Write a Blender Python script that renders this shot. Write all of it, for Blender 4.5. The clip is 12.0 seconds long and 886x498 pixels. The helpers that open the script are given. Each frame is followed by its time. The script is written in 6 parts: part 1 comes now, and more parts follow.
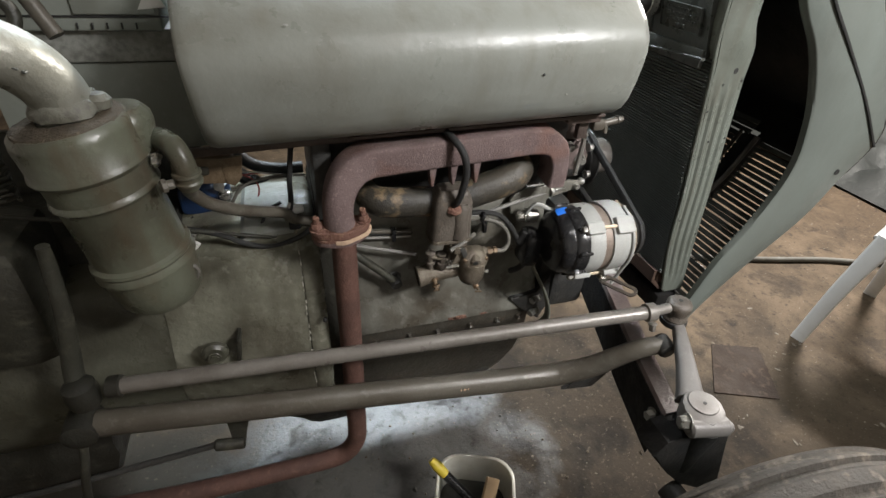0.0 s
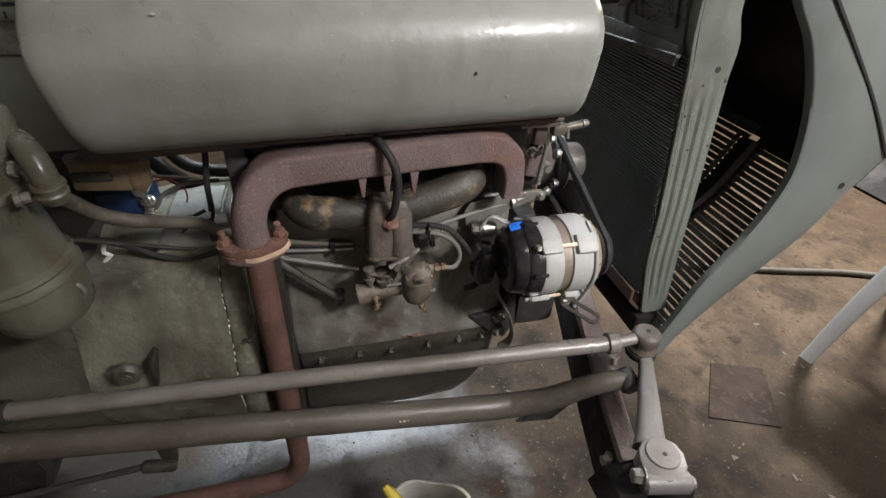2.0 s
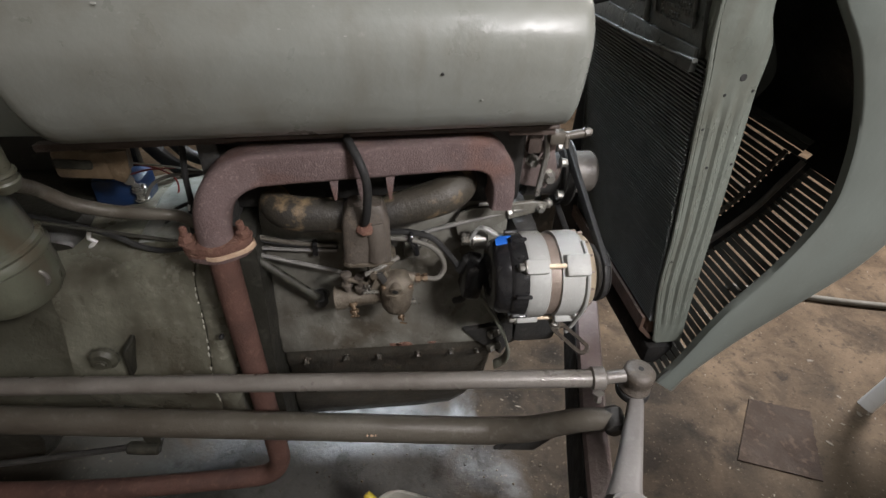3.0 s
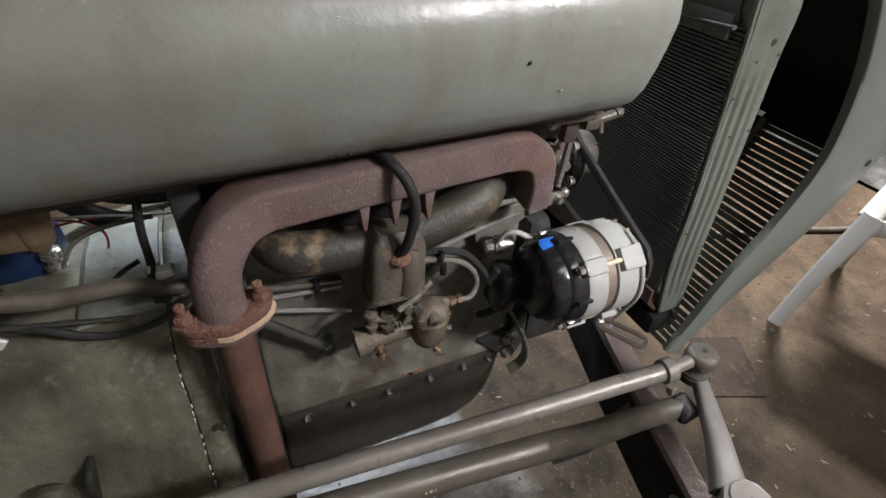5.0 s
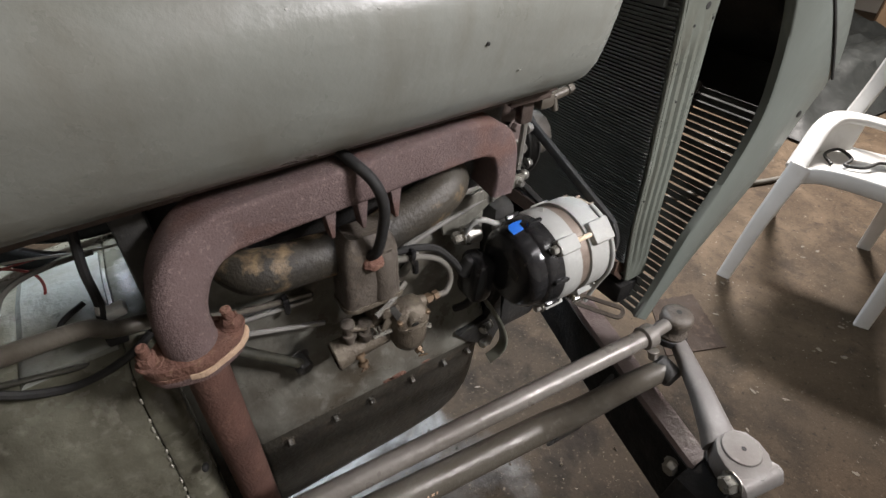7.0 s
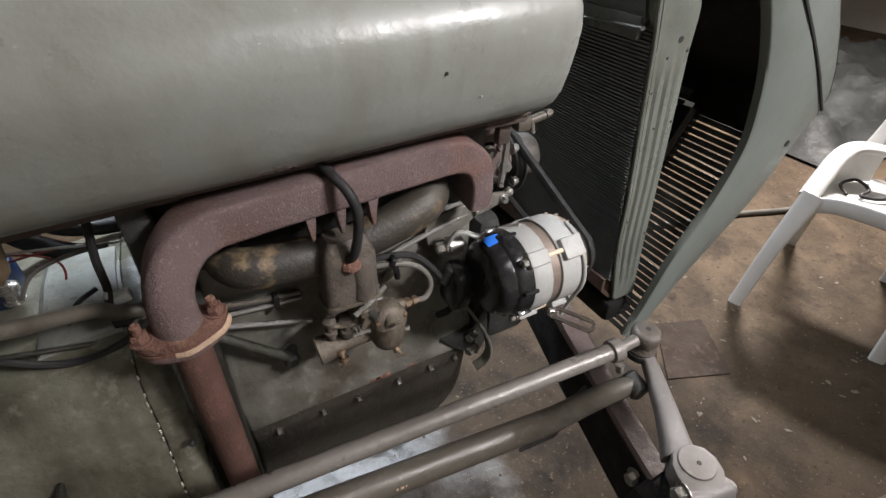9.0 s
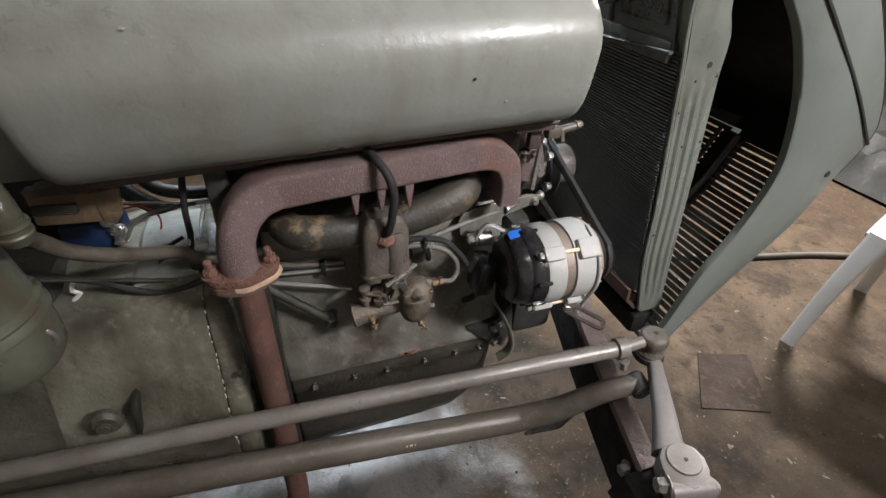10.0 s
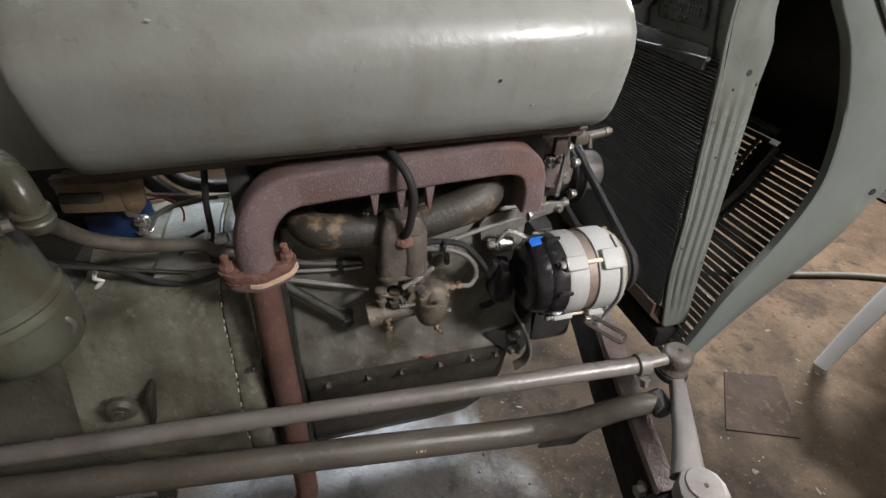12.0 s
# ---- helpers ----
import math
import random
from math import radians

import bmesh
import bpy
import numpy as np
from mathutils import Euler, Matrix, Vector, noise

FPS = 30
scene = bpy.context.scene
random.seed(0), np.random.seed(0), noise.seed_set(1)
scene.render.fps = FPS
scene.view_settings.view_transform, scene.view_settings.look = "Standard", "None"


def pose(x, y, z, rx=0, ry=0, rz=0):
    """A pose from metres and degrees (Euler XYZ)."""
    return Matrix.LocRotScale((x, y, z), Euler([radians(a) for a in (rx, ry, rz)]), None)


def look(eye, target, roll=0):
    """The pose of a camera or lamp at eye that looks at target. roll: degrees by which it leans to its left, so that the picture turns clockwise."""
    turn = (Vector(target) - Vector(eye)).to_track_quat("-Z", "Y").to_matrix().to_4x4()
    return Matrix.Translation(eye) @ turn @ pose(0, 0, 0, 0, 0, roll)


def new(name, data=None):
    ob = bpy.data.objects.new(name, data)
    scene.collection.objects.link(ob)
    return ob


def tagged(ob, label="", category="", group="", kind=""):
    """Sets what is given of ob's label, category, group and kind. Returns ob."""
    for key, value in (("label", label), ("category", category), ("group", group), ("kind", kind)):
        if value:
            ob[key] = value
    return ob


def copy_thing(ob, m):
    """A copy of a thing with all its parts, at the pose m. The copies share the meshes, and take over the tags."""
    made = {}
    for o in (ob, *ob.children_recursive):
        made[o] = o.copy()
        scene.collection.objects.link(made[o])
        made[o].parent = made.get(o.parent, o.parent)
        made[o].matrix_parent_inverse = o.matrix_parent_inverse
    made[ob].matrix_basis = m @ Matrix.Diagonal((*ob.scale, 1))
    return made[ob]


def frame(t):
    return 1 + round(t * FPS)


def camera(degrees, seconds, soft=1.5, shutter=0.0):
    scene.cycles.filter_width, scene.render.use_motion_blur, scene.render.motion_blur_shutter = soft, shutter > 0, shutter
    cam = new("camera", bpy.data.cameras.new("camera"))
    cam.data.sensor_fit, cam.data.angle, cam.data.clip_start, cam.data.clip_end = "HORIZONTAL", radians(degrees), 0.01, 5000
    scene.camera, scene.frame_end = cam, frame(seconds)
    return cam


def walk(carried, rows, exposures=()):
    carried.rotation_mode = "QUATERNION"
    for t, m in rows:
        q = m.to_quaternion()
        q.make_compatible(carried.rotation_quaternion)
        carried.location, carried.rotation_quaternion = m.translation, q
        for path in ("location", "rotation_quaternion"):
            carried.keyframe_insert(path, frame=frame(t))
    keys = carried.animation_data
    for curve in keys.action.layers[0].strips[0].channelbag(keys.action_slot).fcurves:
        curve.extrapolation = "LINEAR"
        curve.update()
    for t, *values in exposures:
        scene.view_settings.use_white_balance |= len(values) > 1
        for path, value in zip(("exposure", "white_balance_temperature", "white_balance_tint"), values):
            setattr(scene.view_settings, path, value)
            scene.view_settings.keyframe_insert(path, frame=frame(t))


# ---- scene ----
cam = camera(83.6, 12.0)
PATH = [
    (0, (-0.001, -0.37, 1.203), (0.556, 1.177, 0.064), 4.1),
    (0.5, (-0.005, -0.364, 1.201), (0.57, 1.176, 0.061), 4.1),
    (1, (0.005, -0.366, 1.199), (0.579, 1.175, 0.059), 3.9),
    (1.5, (0.038, -0.346, 1.197), (0.607, 1.188, 0.047), 4.1),
    (2, (0.156, -0.315, 1.191), (0.626, 1.24, 0.024), 3.7),
    (2.5, (0.263, -0.287, 1.187), (0.599, 1.29, 0.003), 3.3),
    (3, (0.287, -0.282, 1.188), (0.521, 1.302, -0.011), 2.9),
    (3.2, (0.286, -0.283, 1.188), (0.497, 1.301, -0.014), 3.0),
    (4.8, (0.128, -0.101, 1.155), (0.801, 1.292, -0.113), 5.3),
    (5, (0.096, -0.106, 1.154), (0.823, 1.282, -0.089), 5.1),
    (5.5, (0.097, -0.08, 1.149), (0.935, 1.239, -0.099), 4.0),
    (6, (0.09, -0.07, 1.144), (0.985, 1.208, -0.108), 3.4),
    (6.5, (0.093, -0.075, 1.143), (1.003, 1.191, -0.109), 2.6),
    (6.7, (0.086, -0.08, 1.141), (0.982, 1.201, -0.106), 2.3),
    (8.3, (0.075, -0.081, 1.147), (0.974, 1.193, -0.105), 1.9),
    (8.5, (0.084, -0.094, 1.148), (0.98, 1.196, -0.09), 1.7),
    (9, (0.116, -0.155, 1.167), (0.927, 1.224, -0.034), 2.1),
    (9.5, (0.133, -0.244, 1.177), (0.809, 1.231, 0.008), 2.4),
    (10, (0.124, -0.265, 1.183), (0.715, 1.258, 0.029), 2.7),
    (10.5, (0.119, -0.27, 1.181), (0.672, 1.28, 0.044), 3.1),
    (11, (0.122, -0.264, 1.18), (0.656, 1.295, 0.046), 3.4),
    (11.5, (0.131, -0.26, 1.178), (0.654, 1.299, 0.039), 3.3),
    (12, (0.136, -0.256, 1.177), (0.635, 1.303, 0.027), 3.2),
]
walk(cam, [(t, look(eye, target, roll)) for t, eye, target, roll in PATH],
     [(0, -0.05, 6300, 10), (1.5, -0.08, 6300, 11), (2.4, -0.25, 6300, 14), (3.2, -0.35, 6300, 14), (4.8, -0.2, 6300, 14), (6.5, -0.1, 6300, 14), (8.5, -0.1, 6300, 15), (12, -0.12, 6300, 14)])

# ---- world and lamps ----
world = bpy.data.worlds.new("world")
scene.world = world
world.use_nodes = True
world.node_tree.nodes["Background"].inputs[0].default_value = (0.75, 0.8, 0.85, 1)
world.node_tree.nodes["Background"].inputs[1].default_value = 0.06


def area_lamp(name, eye, target, w, h, watts, colour):
    d = bpy.data.lights.new(name, "AREA")
    d.shape, d.size, d.size_y, d.energy, d.color = "RECTANGLE", w, h, watts, colour
    ob = new(name, d)
    ob.matrix_world = look(eye, target)
    return ob


near = area_lamp("near_tube_light", (1.30, -1.12, 2.12), (0.62, 0.3, 0.78), 0.5, 0.14, 10.5, (1.0, 0.965, 0.925))
near.data.spread = math.radians(66)
# unseen lamp added to give the tank its highlight
area_lamp("overhead_highlight_lamp", (0.74, -0.68, 2.40), (0.55, 0.1, 0.9), 0.8, 0.07, 7.8, (1.0, 0.965, 0.925))
area_lamp("front_tube_light", (3.6, 1.35, 2.4), (2.2, 0.65, 0), 0.6, 0.2, 285, (1.0, 0.93, 0.84))
rear = area_lamp("rear_tube_light", (0.45, 2.1, 2.45), (0.2, 0.5, 0.1), 1.0, 0.5, 40, (0.86, 0.95, 1.0))
rear.data.spread = math.radians(95)


# ---- materials ----
def mat(name, base, rough=0.5, metal=0.0, second=None, amount=0.5, scale=14.0, third=None, third_amount=0.35, third_scale=60.0,
        bump=0.15, bump_scale=180.0, rough_var=0.12, spec=0.5, coat=0.0, edge=0.55, streak=None, streak_amount=0.5, streak_scale=(22, 22, 3), lumps=0.0, lump_scale=9.0):
    m = bpy.data.materials.new(name)
    m.use_nodes = True
    nt = m.node_tree
    nd, ln = nt.nodes, nt.links
    b = nd["Principled BSDF"]
    b.inputs["Metallic"].default_value = metal
    b.inputs["Specular IOR Level"].default_value = spec
    b.inputs["Coat Weight"].default_value = coat
    tc = nd.new("ShaderNodeTexCoord")
    def field(sc, detail, lo, hi, rough_=0.6):
        n = nd.new("ShaderNodeTexNoise")
        n.inputs["Scale"].default_value, n.inputs["Detail"].default_value, n.inputs["Roughness"].default_value = sc, detail, rough_
        ln.new(tc.outputs["Object"], n.inputs["Vector"])
        r = nd.new("ShaderNodeMapRange")
        r.inputs["From Min"].default_value, r.inputs["From Max"].default_value = lo, hi
        ln.new(n.outputs["Fac"], r.inputs["Value"])
        return r.outputs["Result"]
    def mixed(a, col, fac, amt):
        mx = nd.new("ShaderNodeMix")
        mx.data_type = "RGBA"
        mu = nd.new("ShaderNodeMath")
        mu.operation = "MULTIPLY"
        mu.inputs[1].default_value = amt
        ln.new(fac, mu.inputs[0])
        ln.new(mu.outputs[0], mx.inputs["Factor"])
        if isinstance(a, tuple):
            mx.inputs["A"].default_value = (*a, 1)
        else:
            ln.new(a, mx.inputs["A"])
        mx.inputs["B"].default_value = (*col, 1)
        return mx.outputs["Result"]
    second = second or tuple(c * 0.7 for c in base)
    third = third or tuple(c * 1.25 for c in base)
    out = mixed(base, second, field(scale, 6, 0.42, 0.68), amount)
    out = mixed(out, third, field(third_scale, 5, edge, edge + 0.12), third_amount)
    if streak:
        mp = nd.new("ShaderNodeMapping")
        mp.inputs["Scale"].default_value = streak_scale
        ln.new(tc.outputs["Object"], mp.inputs["Vector"])
        sn = nd.new("ShaderNodeTexNoise")
        sn.inputs["Scale"].default_value, sn.inputs["Detail"].default_value = 1.0, 4
        ln.new(mp.outputs["Vector"], sn.inputs["Vector"])
        sr = nd.new("ShaderNodeMapRange")
        sr.inputs["From Min"].default_value, sr.inputs["From Max"].default_value = 0.5, 0.72
        ln.new(sn.outputs["Fac"], sr.inputs["Value"])
        out = mixed(out, streak, sr.outputs["Result"], streak_amount)
    ln.new(out, b.inputs["Base Color"])
    rr = nd.new("ShaderNodeMapRange")
    rr.inputs["To Min"].default_value, rr.inputs["To Max"].default_value = max(0.03, rough - rough_var), min(1, rough + rough_var)
    ln.new(field(scale * 2.3, 5, 0.35, 0.7), rr.inputs["Value"])
    ln.new(rr.outputs["Result"], b.inputs["Roughness"])
    if bump:
        bp = nd.new("ShaderNodeBump")
        bp.inputs["Strength"].default_value, bp.inputs["Distance"].default_value = bump, 0.002
        ln.new(field(bump_scale, 4, 0.3, 0.7), bp.inputs["Height"])
        if lumps:
            b2 = nd.new("ShaderNodeBump")
            b2.inputs["Strength"].default_value, b2.inputs["Distance"].default_value = lumps, 0.01
            ln.new(field(lump_scale, 3, 0.3, 0.7), b2.inputs["Height"])
            ln.new(b2.outputs["Normal"], bp.inputs["Normal"])
        ln.new(bp.outputs["Normal"], b.inputs["Normal"])
    return m


GREEN = (0.18, 0.188, 0.155)
M_PAINT = mat("grey_green_paint", GREEN, 0.38, 0.0, (0.115, 0.108, 0.08), 0.6, 9, (0.26, 0.26, 0.225), 0.3, 70, 0.14, 60, edge=0.6, streak=(0.13, 0.075, 0.04), streak_amount=0.35, streak_scale=(30, 30, 6), lumps=0.12)
M_TANK = mat("tank_paint", (0.225, 0.236, 0.214), 0.37, 0.0, (0.165, 0.164, 0.14), 0.7, 5, (0.33, 0.335, 0.31), 0.55, 95, 0.12, 70, edge=0.66, streak=(0.14, 0.128, 0.1), streak_amount=0.4, streak_scale=(26, 26, 2.2), lumps=0.022, lump_scale=26, spec=0.48, rough_var=0.14)
M_SHELL = mat("shell_paint", (0.146, 0.165, 0.15), 0.4, 0.0, (0.12, 0.134, 0.12), 0.6, 5, (0.25, 0.27, 0.25), 0.3, 90, 0.1, 90, edge=0.64, streak=(0.11, 0.115, 0.1), streak_amount=0.4, streak_scale=(9, 9, 3), lumps=0.12, lump_scale=7)
# panel paint lightened to replace the lamp light that the tank blocks
M_PANEL = mat("lit_panel_paint", (0.235, 0.255, 0.228), 0.45, 0.0, (0.17, 0.175, 0.15), 0.6, 6, (0.3, 0.315, 0.29), 0.3, 80, 0.1, 90, streak=(0.13, 0.125, 0.1), streak_amount=0.4, streak_scale=(12, 12, 4))
# oily black iron; both tones lowered further for a shadow over the rear left
M_OILY = mat("oily_shaded_iron", (0.034, 0.034, 0.026), 0.45, 0.0, (0.022, 0.02, 0.015), 0.8, 8, (0.1, 0.095, 0.07), 0.4, 40, 0.35, 120, lumps=0.2)
M_GEAR = mat("oily_shaded_casing", (0.02, 0.0195, 0.015), 0.5, 0.0, (0.02, 0.018, 0.014), 0.7, 8, (0.07, 0.068, 0.052), 0.4, 40, 0.35, 120)
M_BLOCK = mat("engine_paint", (0.188, 0.188, 0.164), 0.36, 0.0, (0.055, 0.045, 0.032), 0.95, 5.5, (0.25, 0.245, 0.22), 0.35, 50, 0.22, 140, streak=(0.05, 0.041, 0.031), streak_amount=0.55, streak_scale=(12, 12, 4), lumps=0.25)
M_BELL = mat("clutch_housing_paint", (0.165, 0.163, 0.125), 0.31, 0.0, (0.032, 0.028, 0.019), 0.9, 6, (0.27, 0.262, 0.215), 0.35, 55, 0.25, 130, streak=(0.034, 0.026, 0.016), streak_amount=0.75, streak_scale=(11, 11, 4), lumps=0.3)
M_RUST = mat("rusted_cast_iron", (0.138, 0.101, 0.097), 0.85, 0.0, (0.095, 0.063, 0.06), 0.65, 13, (0.235, 0.175, 0.165), 0.5, 220, 0.5, 420, spec=0.25, streak=(0.23, 0.09, 0.045), streak_amount=0.6, streak_scale=(8, 8, 8), lumps=0.1, lump_scale=30)
M_RUST_PIPE = mat("rusted_pipe", (0.105, 0.055, 0.043), 0.72, 0.0, (0.06, 0.034, 0.028), 0.75, 12, (0.165, 0.095, 0.07), 0.45, 90, 0.4, 240, spec=0.3)
M_RAIL = mat("brown_rail", (0.065, 0.047, 0.039), 0.6, 0.0, (0.035, 0.026, 0.021), 0.7, 20, (0.11, 0.08, 0.065), 0.4, 70, 0.4, 200)
M_ORANGE = mat("orange_rust", (0.165, 0.088, 0.066), 0.85, 0.0, (0.12, 0.068, 0.055), 0.7, 30, (0.3, 0.19, 0.13), 0.5, 90, 0.8, 220, spec=0.2)
M_GASKET = mat("gasket_scale", (0.5, 0.36, 0.25), 0.85, 0.0, (0.33, 0.2, 0.13), 0.5, 60, None, 0.3, 120, 0.5, 200)
# tan stains over a base blackened for the exhaust manifold's shadow
M_INTAKE = mat("stained_shaded_intake", (0.05, 0.043, 0.032), 0.6, 0.0, (0.012, 0.011, 0.009), 0.95, 8, (0.27, 0.19, 0.105), 0.75, 22, 0.35, 170, edge=0.53)
M_STEEL = mat("worn_steel", (0.33, 0.325, 0.30), 0.35, 0.7, (0.2, 0.185, 0.16), 0.6, 18, (0.45, 0.44, 0.42), 0.35, 90, 0.2, 200)
M_ROD = mat("painted_rod", (0.175, 0.162, 0.146), 0.38, 0.1, (0.1, 0.088, 0.074), 0.65, 12, (0.25, 0.235, 0.215), 0.3, 80, 0.2, 160, streak=(0.075, 0.062, 0.05), streak_amount=0.5, streak_scale=(5, 30, 30))
M_RADIUS = mat("dirty_rod", (0.108, 0.098, 0.08), 0.4, 0.1, (0.06, 0.05, 0.038), 0.7, 8, (0.18, 0.168, 0.145), 0.3, 80, 0.2, 160, streak=(0.05, 0.04, 0.03), streak_amount=0.6, streak_scale=(5, 30, 30))
M_ARM = mat("pinkish_grey_paint", (0.15, 0.142, 0.134), 0.52, 0.1, (0.09, 0.078, 0.07), 0.75, 14, (0.24, 0.23, 0.215), 0.4, 60, 0.1, 150, edge=0.6, streak=(0.1, 0.085, 0.076), streak_amount=0.4, streak_scale=(20, 20, 20))
M_BRIGHT = mat("bright_steel", (0.55, 0.54, 0.5), 0.28, 0.9, (0.4, 0.38, 0.34), 0.5, 40, None, 0.2, 90, 0.1, 200)
M_BRASS = mat("dirty_brass", (0.15, 0.105, 0.065), 0.5, 0.5, (0.08, 0.055, 0.04), 0.7, 60, (0.3, 0.2, 0.11), 0.3, 120, 0.3, 260)
M_CARB = mat("carburettor_alloy", (0.15, 0.128, 0.098), 0.48, 0.3, (0.06, 0.046, 0.033), 0.75, 35, (0.25, 0.215, 0.165), 0.4, 90, 0.5, 260)
M_ALLOY = mat("alternator_alloy", (0.335, 0.34, 0.325), 0.55, 0.05, (0.3, 0.295, 0.275), 0.45, 25, (0.43, 0.43, 0.41), 0.3, 80, 0.15, 240, spec=0.3)
M_RIM = mat("tarnished_rim", (0.3, 0.25, 0.18), 0.5, 0.2, (0.22, 0.17, 0.12), 0.5, 25)
M_STATOR = mat("stator_core", (0.21, 0.17, 0.14), 0.5, 0.3, (0.15, 0.11, 0.09), 0.5, 30, None, 0.3, 90, 0.2, 200)
M_BLACKP = mat("black_plastic", (0.012, 0.012, 0.013), 0.2, 0.0, (0.02, 0.02, 0.02), 0.5, 20, (0.03, 0.03, 0.03), 0.3, 70, 0.05, 150, 0.06)
M_RUBBER = mat("black_rubber", (0.02, 0.02, 0.02), 0.6, 0.0, (0.032, 0.031, 0.029), 0.5, 20, (0.045, 0.045, 0.042), 0.3, 80, 0.2, 160, spec=0.3)
M_BLACKI = mat("black_iron", (0.03, 0.03, 0.029), 0.5, 0.0, (0.05, 0.047, 0.042), 0.6, 14, (0.09, 0.085, 0.075), 0.3, 60, 0.3, 140)
M_AXLE = mat("primer_axle", (0.15, 0.118, 0.11), 0.46, 0.1, (0.09, 0.066, 0.06), 0.65, 14, (0.22, 0.19, 0.178), 0.35, 70, 0.35, 160)
M_CORE = mat("radiator_fins", (0.13, 0.138, 0.128), 0.42, 0.3, (0.08, 0.085, 0.078), 0.6, 10, (0.2, 0.205, 0.195), 0.3, 50, 0.04, 300)
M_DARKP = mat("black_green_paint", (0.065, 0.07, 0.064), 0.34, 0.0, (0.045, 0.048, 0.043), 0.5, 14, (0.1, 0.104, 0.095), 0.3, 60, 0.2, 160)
M_TYRE = mat("tyre_rubber", (0.07, 0.062, 0.053), 0.8, 0.0, (0.035, 0.032, 0.028), 0.6, 10, (0.2, 0.17, 0.135), 0.55, 40, 0.6, 160, spec=0.25, streak=(0.17, 0.145, 0.115), streak_amount=0.4, streak_scale=(18, 18, 18))
M_WHITEP = mat("white_plastic", (0.62, 0.62, 0.60), 0.4, 0.0, (0.52, 0.51, 0.48), 0.4, 8, (0.45, 0.43, 0.39), 0.2, 40, 0.05, 120)
M_TUB = mat("milky_plastic", (0.55, 0.54, 0.48), 0.4, 0.0, (0.4, 0.37, 0.3), 0.5, 18, (0.3, 0.26, 0.2), 0.3, 50, 0.08, 120)
M_PALE = mat("pale_grey_paint", (0.24, 0.25, 0.225), 0.42, 0.0, (0.13, 0.122, 0.095), 0.75, 22, (0.05, 0.045, 0.035), 0.75, 60, 0.25, 120, edge=0.6)
M_CHIP = mat("bare_chip", (0.33, 0.33, 0.305), 0.5)
M_BAND = mat("speckled_grey", (0.25, 0.255, 0.23), 0.7, 0.0, (0.1, 0.1, 0.088), 0.8, 120, (0.3, 0.3, 0.28), 0.5, 240)
M_ELBOW = mat("silver_elbow", (0.27, 0.27, 0.235), 0.36, 0.25, (0.13, 0.125, 0.095), 0.65, 16, (0.04, 0.038, 0.03), 0.7, 40, 0.2, 120, edge=0.62)
M_FRAME = mat("worn_frame_paint", (0.135, 0.15, 0.13), 0.36, 0.0, (0.09, 0.096, 0.08), 0.65, 9, (0.28, 0.29, 0.265), 0.45, 70, 0.14, 90, edge=0.62, streak=(0.075, 0.07, 0.052), streak_amount=0.5, streak_scale=(30, 30, 5), lumps=0.1)
# black for greasy parts and for surfaces that stand in for shade
M_BLACKE = mat("greasy_shade_black", (0.014, 0.014, 0.014), 0.42, 0.0, (0.025, 0.023, 0.02), 0.6, 14, (0.05, 0.047, 0.04), 0.3, 60, 0.3, 140)
M_DRIP = mat("dried_paint", (0.15, 0.132, 0.108), 0.7, 0.0, (0.08, 0.065, 0.048), 0.8, 40, spec=0.2)
M_RISER = mat("burnt_riser", (0.105, 0.09, 0.075), 0.5, 0.1, (0.04, 0.032, 0.025), 0.75, 18, (0.17, 0.135, 0.1), 0.4, 60, 0.4, 180)
M_SUMP = mat("oil_soaked_sump", (0.05, 0.046, 0.037), 0.45, 0.0, (0.02, 0.017, 0.013), 0.85, 9, (0.08, 0.06, 0.043), 0.5, 40, 0.4, 130, streak=(0.03, 0.025, 0.018), streak_amount=0.7, streak_scale=(14, 14, 6), lumps=0.25)
M_SEAL = mat("pale_sealant", (0.4, 0.385, 0.33), 0.7)
M_PUTTY = mat("dirty_putty", (0.15, 0.148, 0.122), 0.55, 0.0, (0.1, 0.094, 0.07), 0.7, 40, (0.03, 0.028, 0.022), 0.6, 60, 0.4, 140)
M_DIRT = mat("caked_dirt", (0.075, 0.058, 0.038), 0.9, 0.0, (0.04, 0.03, 0.02), 0.7, 40, (0.13, 0.1, 0.065), 0.4, 90, 0.8, 180)
M_WIRE = mat("plain_steel_rod", (0.25, 0.243, 0.23), 0.42, 0.4, (0.18, 0.172, 0.16), 0.4, 14, None, 0.1, 60, 0.04, 200)
M_TRAY = mat("brown_rust_sheet", (0.06, 0.034, 0.023), 0.75, 0.0, (0.035, 0.023, 0.017), 0.8, 12, (0.13, 0.075, 0.042), 0.4, 60, 0.3, 160)
M_SWITCH = mat("grimy_gold", (0.16, 0.115, 0.07), 0.5, 0.2, (0.06, 0.045, 0.03), 0.8, 22, (0.26, 0.2, 0.13), 0.35, 80, 0.35, 160)
# shell paint darkened for the shade inside the nose
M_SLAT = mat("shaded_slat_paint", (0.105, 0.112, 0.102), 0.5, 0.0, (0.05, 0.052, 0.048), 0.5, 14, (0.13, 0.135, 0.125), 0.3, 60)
# clutch housing olive with oil, made darker for the shade further back
M_GBOX = mat("oily_shaded_olive_casing", (0.078, 0.078, 0.058), 0.36, 0.0, (0.03, 0.027, 0.019), 0.85, 7, (0.12, 0.116, 0.09), 0.3, 55, 0.25, 130, streak=(0.025, 0.021, 0.014), streak_amount=0.7, streak_scale=(9, 9, 4), lumps=0.3)
